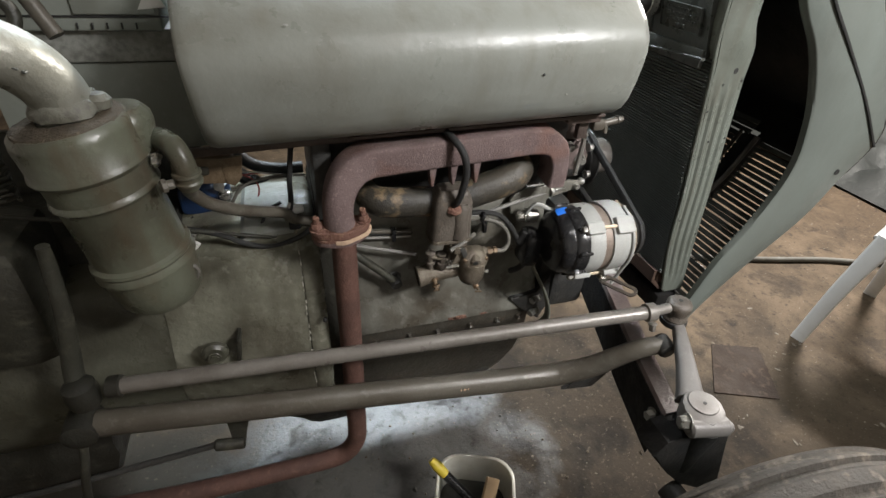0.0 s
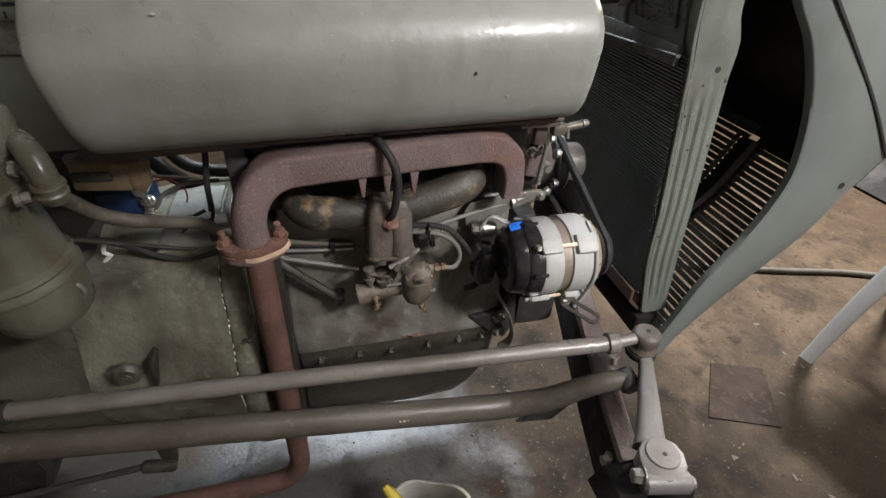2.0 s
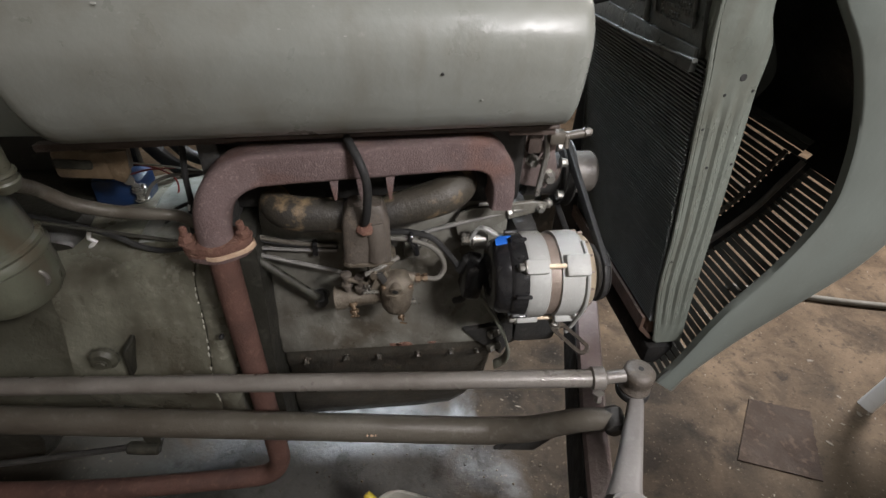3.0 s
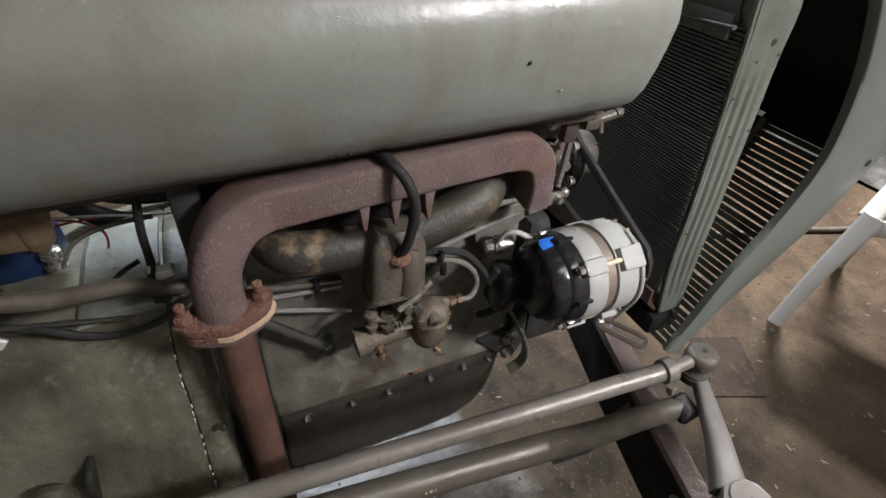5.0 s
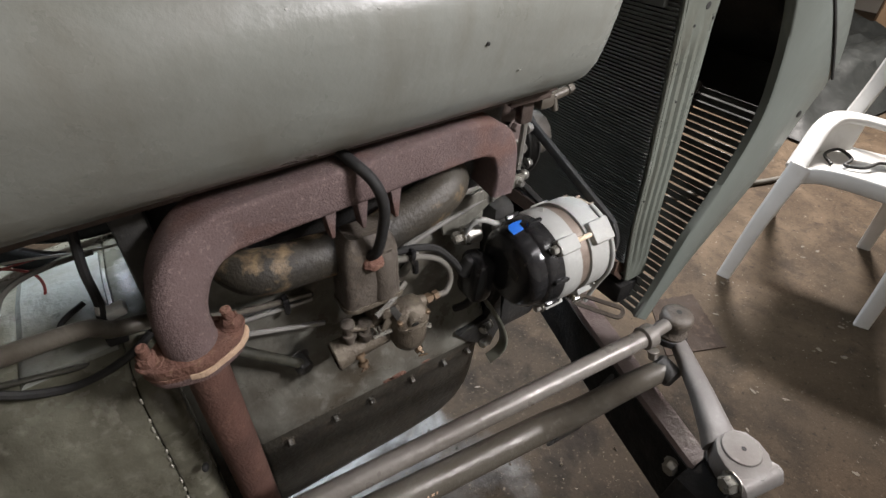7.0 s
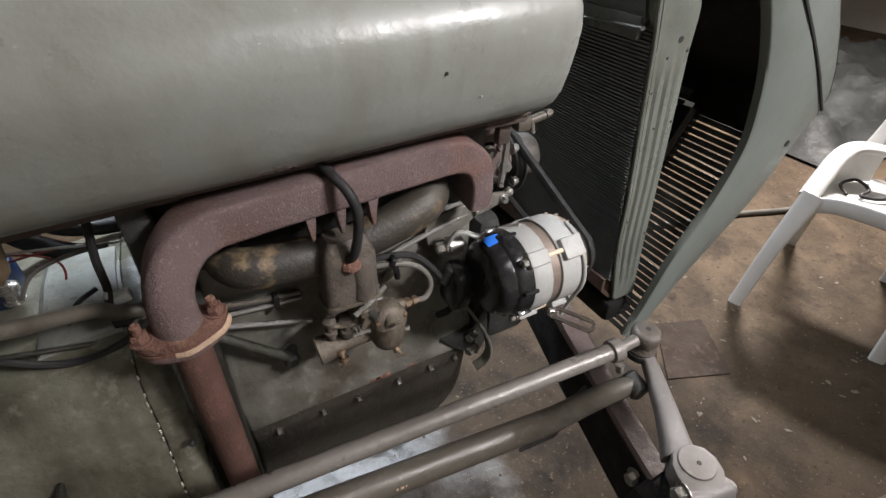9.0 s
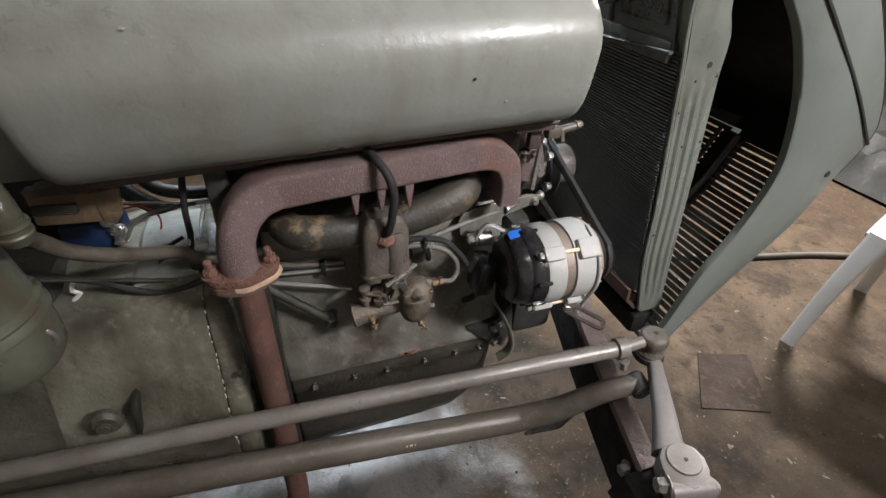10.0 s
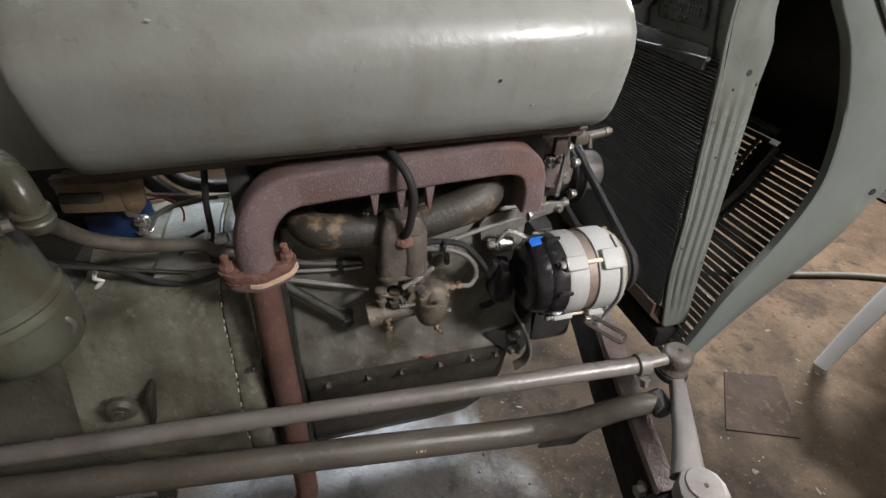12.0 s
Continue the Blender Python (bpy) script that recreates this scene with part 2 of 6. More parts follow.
M_CLEANER = mat("oily_olive_paint", (0.108, 0.114, 0.084), 0.36, 0.0, (0.042, 0.037, 0.025), 0.85, 9, (0.17, 0.168, 0.13), 0.35, 70, 0.22, 70, edge=0.6, streak=(0.07, 0.045, 0.026), streak_amount=0.65, streak_scale=(26, 26, 7), lumps=0.15)
M_YELLOW = mat("yellow_grip", (0.55, 0.42, 0.04), 0.45)
M_WOOD = mat("cut_wood", (0.45, 0.32, 0.19), 0.65, 0.0, (0.33, 0.22, 0.12), 0.6, 30)
M_CARD = mat("cardboard", (0.33, 0.22, 0.13), 0.8, 0.0, (0.25, 0.16, 0.09), 0.5, 10)
# matte black that puts shade into the colour of axle and nose bottom
M_SHADE = mat("matte_shade_black", (0.011, 0.011, 0.011), 0.75, 0.0, (0.02, 0.018, 0.016), 0.6, 14, (0.035, 0.032, 0.028), 0.3, 60, 0.3, 140, spec=0.15)
M_BOARD = mat("damp_board", (0.04, 0.029, 0.022), 0.75, 0.0, (0.026, 0.018, 0.014), 0.85, 7, (0.085, 0.06, 0.044), 0.5, 40, 0.4, 120, spec=0.12)
M_BLUE = mat("blue_tape", (0.02, 0.15, 0.62), 0.5)
M_BLUECAN = mat("blue_painted_can", (0.008, 0.025, 0.075), 0.4, 0.0, (0.008, 0.015, 0.035), 0.6, 25)
M_CREAM = mat("cream_cap", (0.62, 0.5, 0.36), 0.5)
M_WIREW = mat("white_wire", (0.6, 0.6, 0.57), 0.4)
M_WIRER = mat("red_wire", (0.3, 0.04, 0.035), 0.4)
M_TARP = mat("black_sheet", (0.02, 0.022, 0.021), 0.6, 0.0, (0.035, 0.038, 0.036), 0.6, 5, (0.06, 0.065, 0.06), 0.3, 18, 0.5, 30, spec=0.25)
M_HOSE = mat("grey_hose", (0.13, 0.125, 0.11), 0.65, 0.0, (0.07, 0.06, 0.048), 0.6, 14, spec=0.25)
# wall and ceiling colours raised to bounce more fill light
M_WALL = mat("garage_plaster", (0.55, 0.53, 0.49), 0.8, 0.0, (0.42, 0.40, 0.36), 0.5, 2.5, None, 0.2, 20, 0.2, 60)
M_CEIL = mat("ceiling_boards", (0.5, 0.48, 0.44), 0.8, 0.0, (0.38, 0.36, 0.33), 0.5, 2)


def floor_material():
    m = bpy.data.materials.new("stained_concrete")
    m.use_nodes = True
    nd, ln = m.node_tree.nodes, m.node_tree.links
    pb = nd["Principled BSDF"]
    tc = nd.new("ShaderNodeTexCoord")
    def field(sc, lo, hi, detail=6, dist=0.0):
        n = nd.new("ShaderNodeTexNoise")
        n.inputs["Scale"].default_value, n.inputs["Detail"].default_value, n.inputs["Roughness"].default_value, n.inputs["Distortion"].default_value = sc, detail, 0.62, dist
        ln.new(tc.outputs["Object"], n.inputs["Vector"])
        r = nd.new("ShaderNodeMapRange")
        r.inputs["From Min"].default_value, r.inputs["From Max"].default_value = lo, hi
        ln.new(n.outputs["Fac"], r.inputs["Value"])
        return r.outputs["Result"]
    def mix(a, col, fac):
        mx = nd.new("ShaderNodeMix")
        mx.data_type = "RGBA"
        ln.new(fac, mx.inputs["Factor"])
        if isinstance(a, tuple):
            mx.inputs["A"].default_value = (*a, 1)
        else:
            ln.new(a, mx.inputs["A"])
        mx.inputs["B"].default_value = (*col, 1)
        return mx.outputs["Result"]
    wet = field(2.3, 0.44, 0.6, 7, 0.6)
    out = mix((0.125, 0.092, 0.061), (0.066, 0.048, 0.031), field(7.0, 0.4, 0.65))
    out = mix(out, (0.06, 0.043, 0.028), wet)
    out = mix(out, (0.02, 0.016, 0.013), field(11.0, 0.6, 0.72, 5, 0.5))
    out = mix(out, (0.26, 0.23, 0.19), field(34.0, 0.70, 0.76, 4, 0.3))
    out = mix(out, (0.45, 0.43, 0.39), field(110.0, 0.72, 0.76, 2))
    out = mix(out, (0.095, 0.066, 0.043), field(140.0, 0.5, 0.75, 4))
    out = mix(out, (0.02, 0.015, 0.011), field(60.0, 0.6, 0.72, 4))
    out = mix(out, (0.03, 0.023, 0.017), field(4.5, 0.57, 0.70, 7, 0.4))
    out = mix(out, (0.2, 0.175, 0.14), field(19.0, 0.66, 0.74, 7, 0.6))
    out = mix(out, (0.04, 0.03, 0.021), field(13.0, 0.55, 0.72, 7, 0.3))
    # broad oil stains beside the board, under the axle, by the chair; a dark patch below the gearbox
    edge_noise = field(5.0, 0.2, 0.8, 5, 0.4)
    stains_and_glare = []
    # the fourth, pale grey patch paints the floor's glare below the engine
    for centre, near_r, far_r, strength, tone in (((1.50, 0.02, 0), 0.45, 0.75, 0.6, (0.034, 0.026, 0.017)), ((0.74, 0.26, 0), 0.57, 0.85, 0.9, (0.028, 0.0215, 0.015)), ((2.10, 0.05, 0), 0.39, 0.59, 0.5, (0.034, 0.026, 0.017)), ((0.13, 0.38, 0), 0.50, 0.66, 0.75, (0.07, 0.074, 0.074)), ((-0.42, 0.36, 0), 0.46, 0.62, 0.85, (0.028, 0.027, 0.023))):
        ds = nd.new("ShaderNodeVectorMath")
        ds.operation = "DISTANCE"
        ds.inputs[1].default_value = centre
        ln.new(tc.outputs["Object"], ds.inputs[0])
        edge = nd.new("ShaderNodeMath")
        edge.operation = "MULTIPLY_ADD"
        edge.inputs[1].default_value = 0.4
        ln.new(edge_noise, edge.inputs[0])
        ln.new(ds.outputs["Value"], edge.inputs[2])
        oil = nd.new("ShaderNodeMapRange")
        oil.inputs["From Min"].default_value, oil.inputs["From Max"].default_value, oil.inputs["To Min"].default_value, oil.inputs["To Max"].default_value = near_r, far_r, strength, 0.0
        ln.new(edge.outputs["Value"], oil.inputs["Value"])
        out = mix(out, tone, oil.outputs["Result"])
        stains_and_glare.append(oil.outputs["Result"])
    # oil spots, grain and pale flecks over all of it
    spots = nd.new("ShaderNodeMath")
    spots.operation = "MULTIPLY"
    ln.new(stains_and_glare[1], spots.inputs[0])
    ln.new(field(9.0, 0.46, 0.64, 8, 0.4), spots.inputs[1])
    out = mix(out, (0.012, 0.0095, 0.0075), spots.outputs["Value"])
    out = mix(out, (0.02, 0.016, 0.012), field(52.0, 0.6, 0.74, 5, 0.3))
    out = mix(out, (0.15, 0.122, 0.09), field(95.0, 0.6, 0.82, 5))
    out = mix(out, (0.21, 0.185, 0.15), field(31.0, 0.70, 0.77, 6, 0.5))
    ln.new(out, pb.inputs["Base Color"])
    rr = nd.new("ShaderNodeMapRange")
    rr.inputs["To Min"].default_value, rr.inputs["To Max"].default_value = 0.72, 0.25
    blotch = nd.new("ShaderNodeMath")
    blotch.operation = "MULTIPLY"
    ln.new(stains_and_glare[3], blotch.inputs[0])
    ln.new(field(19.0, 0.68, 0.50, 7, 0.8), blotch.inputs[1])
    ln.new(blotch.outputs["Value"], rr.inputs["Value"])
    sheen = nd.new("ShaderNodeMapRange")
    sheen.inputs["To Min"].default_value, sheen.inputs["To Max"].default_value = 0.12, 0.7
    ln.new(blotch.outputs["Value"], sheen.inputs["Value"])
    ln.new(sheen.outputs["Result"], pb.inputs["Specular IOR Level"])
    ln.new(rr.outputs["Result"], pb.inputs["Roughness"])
    bp = nd.new("ShaderNodeBump")
    bp.inputs["Strength"].default_value, bp.inputs["Distance"].default_value = 0.3, 0.002
    ln.new(field(130.0, 0.3, 0.7, 5), bp.inputs["Height"])
    b2 = nd.new("ShaderNodeBump")
    b2.inputs["Strength"].default_value, b2.inputs["Distance"].default_value = 0.06, 0.012
    ln.new(field(22.0, 0.3, 0.7, 5), b2.inputs["Height"])
    ln.new(b2.outputs["Normal"], bp.inputs["Normal"])
    ln.new(bp.outputs["Normal"], pb.inputs["Normal"])
    return m


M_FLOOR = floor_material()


# ---- mesh helpers ----
def V(*a):
    return Vector(a)


def part(name, bm, material, parent=None, label="", smooth=True, angle=38):
    """Links a bmesh as one mesh object under a thing or part."""
    bmesh.ops.recalc_face_normals(bm, faces=bm.faces)
    me = bpy.data.meshes.new(name)
    bm.to_mesh(me)
    bm.free()
    me.materials.append(material)
    if smooth:
        me.polygons.foreach_set("use_smooth", [True] * len(me.polygons))
        me.set_sharp_from_angle(angle=radians(angle))
    ob = new(name, me)
    if parent is not None:
        ob.parent = parent
    if label:
        ob["label"] = label
    return ob


def thing(name, label, category, group="", kind="", at=(0, 0, 0)):
    ob = new(name)
    ob.location = at
    ob.empty_display_size = 0.05
    return tagged(ob, label, category, group, kind)


def curve_points(pts, n=6):
    """Catmull-Rom through the points."""
    p = [Vector(q) for q in pts]
    if len(p) < 3 or n < 2:
        return p
    p = [2 * p[0] - p[1]] + p + [2 * p[-1] - p[-2]]
    out = []
    for i in range(1, len(p) - 2):
        for k in range(n):
            t = k / n
            a, b, c, d = p[i - 1], p[i], p[i + 1], p[i + 2]
            out.append(0.5 * ((2 * b) + (c - a) * t + (2 * a - 5 * b + 4 * c - d) * t * t + (3 * b - a - 3 * c + d) * t ** 3))
    out.append(p[-2])
    return out


def sweep(bm, pts, section, n=6, up=(0, 0, 1), radii=None, caps=True):
    """Sweeps a closed 2D section (side, up) along a smooth line."""
    path = curve_points(pts, n)
    rings, side0, m = [], None, len(section)
    for i, q in enumerate(path):
        t = (path[min(i + 1, len(path) - 1)] - path[max(i - 1, 0)]).normalized()
        if side0 is None:
            s = t.cross(Vector(up))
            if s.length < 1e-3:
                s = t.cross(Vector((1, 0, 0)))
            s.normalize()
        else:
            s = (side0 - t * side0.dot(t)).normalized()
        side0 = s
        u = s.cross(t)
        f = 1.0
        if radii:
            x = i / (len(path) - 1) * (len(radii) - 1)
            j = min(int(x), len(radii) - 2)
            f = radii[j] + (radii[j + 1] - radii[j]) * (x - j)
        rings.append([bm.verts.new(q + s * a * f + u * b * f) for a, b in section])
    for r0, r1 in zip(rings, rings[1:]):
        for k in range(m):
            bm.faces.new((r0[k], r0[(k + 1) % m], r1[(k + 1) % m], r1[k]))
    if caps:
        bm.faces.new(rings[0][::-1])
        bm.faces.new(rings[-1])
    return bm


def circle(r, seg=16, sx=1.0, sy=1.0):
    return [(r * sx * math.cos(2 * math.pi * k / seg), r * sy * math.sin(2 * math.pi * k / seg)) for k in range(seg)]


def rrect(w, h, r, k=4):
    out = []
    for cx, cy, a0 in ((w / 2 - r, h / 2 - r, 0), (-w / 2 + r, h / 2 - r, 90), (-w / 2 + r, -h / 2 + r, 180), (w / 2 - r, -h / 2 + r, 270)):
        for i in range(k + 1):
            a = radians(a0 + 90 * i / k)
            out.append((cx + r * math.cos(a), cy + r * math.sin(a)))
    return out


def tube(pts, r, seg=14, n=6, bm=None, radii=None):
    bm = bm or bmesh.new()
    return sweep(bm, pts, circle(1.0 if radii else r, seg), n, radii=radii)


def axis_frame(p0, p1):
    d = (Vector(p1) - Vector(p0))
    return Matrix.Translation(p0) @ d.to_track_quat("Z", "Y").to_matrix().to_4x4(), d.length


def lathe(profile, p0, p1, seg=28, bm=None, caps=True):
    """Turns (radius, height) round the line from p0 towards p1; heights in metres from p0."""
    bm = bm or bmesh.new()
    fr, _ = axis_frame(p0, p1)
    rings = []
    for r, h in profile:
        rings.append([bm.verts.new(fr @ Vector((r * math.cos(2 * math.pi * k / seg), r * math.sin(2 * math.pi * k / seg), h))) for k in range(seg)])
    for a, b in zip(rings, rings[1:]):
        for k in range(seg):
            bm.faces.new((a[k], a[(k + 1) % seg], b[(k + 1) % seg], b[k]))
    if caps:
        bm.faces.new(rings[0][::-1])
        bm.faces.new(rings[-1])
    return bm


def cyl(p0, p1, r, seg=20, bevel=0.0015, bm=None):
    L = (Vector(p1) - Vector(p0)).length
    b = min(bevel, L * 0.3, r * 0.4)
    return lathe([(r - b, 0), (r, b), (r, L - b), (r - b, L)], p0, p1, seg, bm)


def hexbolt(p0, p1, r, bm=None):
    """A hexagon head with a washer under it."""
    d = (Vector(p1) - Vector(p0)).normalized()
    bm = cyl(p0, Vector(p0) + d * 0.002, r * 1.35, 16, 0.0004, bm)
    L = (Vector(p1) - Vector(p0)).length
    lathe([(r, 0.002), (r, L - r * 0.2), (r * 0.82, L)], p0, p1, 6, bm)
    return bm


def rbox(size, m, bevel=0.003, bm=None, seg=2):
    """A box of that size with rounded edges, at the pose m."""
    bm = bm or bmesh.new()
    g = bmesh.ops.create_cube(bm, size=1.0, matrix=m @ Matrix.Diagonal((*size, 1)))
    edges = {e for v in g["verts"] for e in v.link_edges}
    if bevel:
        bmesh.ops.bevel(bm, geom=list(edges), offset=bevel, segments=seg, profile=0.5, affect="EDGES")
    return bm


def prism(poly, depth, m, bevel=0.0, bm=None, holes=()):
    """Extrudes a 2D outline by depth along local z (from 0 to depth), at the pose m."""
    bm = bm or bmesh.new()
    lo = [bm.verts.new(m @ Vector((x, y, 0))) for x, y in poly]
    hi = [bm.verts.new(m @ Vector((x, y, depth))) for x, y in poly]
    n = len(poly)
    fs = [bm.faces.new(lo[::-1]), bm.faces.new(hi)]
    for k in range(n):
        fs.append(bm.faces.new((lo[k], lo[(k + 1) % n], hi[(k + 1) % n], hi[k])))
    if bevel:
        es = {e for f in fs[:2] for e in f.edges}
        bmesh.ops.bevel(bm, geom=list(es), offset=bevel, segments=2, profile=0.5, affect="EDGES")
    return bm


def loft(sections, bm=None, caps=True, closed=True):
    bm = bm or bmesh.new()
    rings = [[bm.verts.new(p) for p in s] for s in sections]
    m = len(rings[0])
    for a, b in zip(rings, rings[1:]):
        for k in range(m if closed else m - 1):
            bm.faces.new((a[k], a[(k + 1) % m], b[(k + 1) % m], b[k]))
    if caps:
        bm.faces.new(rings[0][::-1])
        bm.faces.new(rings[-1])
    return bm


XZ = Matrix(((1, 0, 0, 0), (0, 0, 1, 0), (0, 1, 0, 0), (0, 0, 0, 1)))  # local (x, y, z) to world (x, z, y)


# ---- the room ----
def slab(name, lo, hi, material, label, category="", bevel=0.0):
    c = [(a + b) / 2 for a, b in zip(lo, hi)]
    s = [b - a for a, b in zip(lo, hi)]
    return tagged(part(name, rbox(s, pose(*c), bevel), material, smooth=False), label, category or name.split("_")[0], kind="structure")


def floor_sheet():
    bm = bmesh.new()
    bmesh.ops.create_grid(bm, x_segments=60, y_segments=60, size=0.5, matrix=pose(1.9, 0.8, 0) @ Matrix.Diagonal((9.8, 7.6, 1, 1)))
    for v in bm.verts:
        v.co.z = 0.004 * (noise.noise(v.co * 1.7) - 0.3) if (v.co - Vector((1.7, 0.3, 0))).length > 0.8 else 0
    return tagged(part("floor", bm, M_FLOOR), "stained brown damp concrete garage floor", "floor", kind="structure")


floor_sheet()
slab("wall_north", (-3, 4.5, -0.05), (6.8, 4.65, 2.9), M_WALL, "plain grey plastered garage wall")
slab("wall_south", (-3, -3.15, -0.05), (6.8, -3, 2.9), M_WALL, "plain grey plastered garage wall")
slab("wall_east", (6.8, -3.15, -0.05), (6.95, 4.65, 2.9), M_WALL, "plain grey plastered garage wall")
slab("wall_west", (-3.15, -3.15, -0.05), (-3, 4.65, 2.9), M_WALL, "plain grey plastered garage wall")
slab("ceiling", (-3.15, -3.15, 2.9), (6.95, 4.65, 3.0), M_CEIL, "plain dull boarded garage ceiling")

# ---- the tractor ----
tractor = thing("tractor", "old grey-green farm tractor with its engine side uncovered", "tractor")


def fuel_tank():
    half = [(0.47, 1.152), (0.40, 1.146), (0.345, 1.126), (0.30, 1.098), (0.272, 1.075), (0.259, 1.055), (0.256, 1.035), (0.260, 1.012),
            (0.267, 0.985), (0.276, 0.960), (0.288, 0.942), (0.304, 0.929), (0.33, 0.921), (0.47, 0.917)]
    cy = 0.48
    ring = half + [(2 * cy - y, z) for y, z in half[::-1]]
    def at(x, f):
        return [V(x - 0.06 * (z - 1.03), cy + (y - cy) * f, 1.03 + (z - 1.03) * f + 0.032 * (x - 0.2)) for y, z in ring]
    body = loft([at(-0.104, 0.945), at(-0.103, 0.968), at(-0.098, 0.986), at(-0.089, 0.997), at(-0.078, 1.0), at(0.06, 1.0), at(0.22, 1.002), at(0.38, 1.0), at(0.510, 1.0), at(0.519, 0.993), at(0.525, 0.955)])
    tank = part("fuel_tank", body, M_TANK, tractor, "grey-green painted steel fuel tank with chipped brush-marked paint", angle=50)
    part("tank_rail", rbox((0.44, 0.014, 0.006), pose(0.31, 0.338, 0.9165, 0, -1.8, 0), 0.002), M_RAIL, tank, "brown rusty flat steel rail under the tank")
    part("rail_angle", rbox((0.24, 0.004, 0.010), pose(-0.02, 0.338, 0.9035, 0, -2.2, 0), 0.0012), M_RAIL, tank, "brown rusty steel angle rail")
    part("rail_flange", rbox((0.24, 0.012, 0.003), pose(-0.02, 0.345, 0.9065, 0, -2.2, 0), 0.0012), M_RAIL, tank)
    for x, z, w in ((0.018, 1.078, 0.008), (0.47, 1.079, 0.007), (0.30, 1.066, 0.006), (0.335, 1.060, 0.009), (0.365, 1.064, 0.005), (0.255, 1.055, 0.005), (0.44, 1.052, 0.006), (0.19, 1.06, 0.004), (0.405, 0.985, 0.004)):
        y = np.interp(z, [0.985, 1.012, 1.035, 1.055, 1.075, 1.098], [0.268, 0.260, 0.256, 0.259, 0.272, 0.30])
        ang = -90 if z < 1.05 else -62
        out = [(w * (0.8 + 0.5 * noise.noise(V(k * 1.7, x * 50, 0))) * math.cos(k * 0.7), 0.5 * w * (0.8 + 0.6 * noise.noise(V(k * 1.3, z * 60, 2))) * math.sin(k * 0.7)) for k in range(9)]
        out = [(0.42 * u, 0.4 * v) for u, v in out]
        part("paint_chip", prism(out, 0.0006, pose(x, y - 0.0001, z, -ang, 0, 0)), M_CHIP, tank)
    part("pinhole", cyl((0.357, 0.2612, 1.017), (0.357, 0.2585, 1.0165), 0.0018, 8, 0.0002), M_RUBBER, tank)
    return tank


def exhaust():
    path = curve_points([(0.066, 0.284, 0.784), (0.064, 0.288, 0.80), (0.066, 0.298, 0.828), (0.08, 0.316, 0.855), (0.108, 0.334, 0.870), (0.15, 0.341, 0.874),
               (0.29, 0.345, 0.881), (0.40, 0.350, 0.885), (0.437, 0.352, 0.877), (0.457, 0.355, 0.855), (0.464, 0.357, 0.82), (0.464, 0.36, 0.794)], 5)
    round_, flat = circle(0.0235, 20), rrect(0.047, 0.054, 0.007, 4)
    bm, rings, side = bmesh.new(), [], None
    for i, q in enumerate(path):
        t = (path[min(i + 1, len(path) - 1)] - path[max(i - 1, 0)]).normalized()
        s = t.cross(V(0, -1, 0)).normalized()
        u = s.cross(t)
        f = min(1, max(0, (i - 6) / 14))
        a = [(x0 * (1 - f) + x1 * f, y0 * (1 - f) + y1 * f) for (x0, y0), (x1, y1) in zip(round_, flat)]
        thin = 1 - 0.28 * min(1, max(0, (i - len(path) + 20) / 12))
        a = [(x * thin, y) for x, y in a]
        rings.append([q + s * x + u * y + V(*(0.0012 * noise.noise_vector(q * 40 + V(x, y, 0) * 60))) for x, y in a])
    man = part("exhaust_manifold", loft(rings, bm), M_RUST, tractor, "rust-brown cast iron exhaust manifold")
    for x in (0.214, 0.25, 0.29):
        part("rib", prism([(0, 0.008), (0.016, 0.008), (0.012, -0.018), (0.010, -0.036), (0.006, -0.036), (0.004, -0.018)], 0.018, pose(x, 0.322, 0.858) @ XZ, 0.001), M_RUST, man)
    out = []
    for k in range(28):
        a = 2 * math.pi * k / 28
        c = abs(math.cos(a))
        r = 0.029 + 0.0165 * c ** 5
        out.append((r * math.cos(a) * (1 + 0.02 * math.sin(9 * a)), 0.86 * r * math.sin(a) * (1 + 0.03 * math.sin(7 * a))))
    tilt = pose(0.066, 0.283, 0.781, 5, -3, 4)
    part("outlet_flange", prism(out, 0.013, tilt, 0.003), M_ORANGE, man, "orange-rusted bolted exhaust flange")
    part("pipe_flange", prism([(x * 0.97, y * 1.02) for x, y in out], 0.009, tilt @ pose(0, 0, -0.013), 0.002), M_RUST, man)
    part("gasket", prism([(x * 1.005, y * 1.01) for x, y in out], 0.005, tilt @ pose(0, 0, -0.0045), 0.001), M_ORANGE, man)
    arc = [out[k % 28] for k in range(19, 30)]
    part("gasket_flake", prism([(x * (1.035 + 0.02 * math.sin(5 * k)), y * 1.04) for k, (x, y) in enumerate(arc)] + [(x * 0.9, y * 0.9) for x, y in arc[::-1]], 0.0075, tilt @ pose(0, 0, -0.007), 0.0008), M_GASKET, man, "pale flaking gasket edge")
    for dx in (-0.036, 0.036):
        part("stud", hexbolt(tilt @ V(dx, 0, 0.012), tilt @ V(dx, 0, 0.024), 0.0085), M_ORANGE, man)
        part("stud_tip", cyl(tilt @ V(dx, 0, 0.02), tilt @ V(dx * 0.97, 0, 0.036), 0.005, 10), M_ORANGE, man)
    part("exhaust_pipe", tube([(0.068, 0.28, 0.775), (0.069, 0.277, 0.6), (0.07, 0.277, 0.4), (0.07, 0.277, 0.30), (0.0665, 0.278, 0.257), (0.048, 0.28, 0.220), (0.012, 0.282, 0.202),
                (-0.08, 0.285, 0.194), (-0.3, 0.293, 0.184), (-0.6, 0.33, 0.16), (-0.9, 0.40, 0.13)], 0.0195, 18, 6), M_RUST_PIPE, tractor, "rusty brown steel exhaust downpipe")
    return man


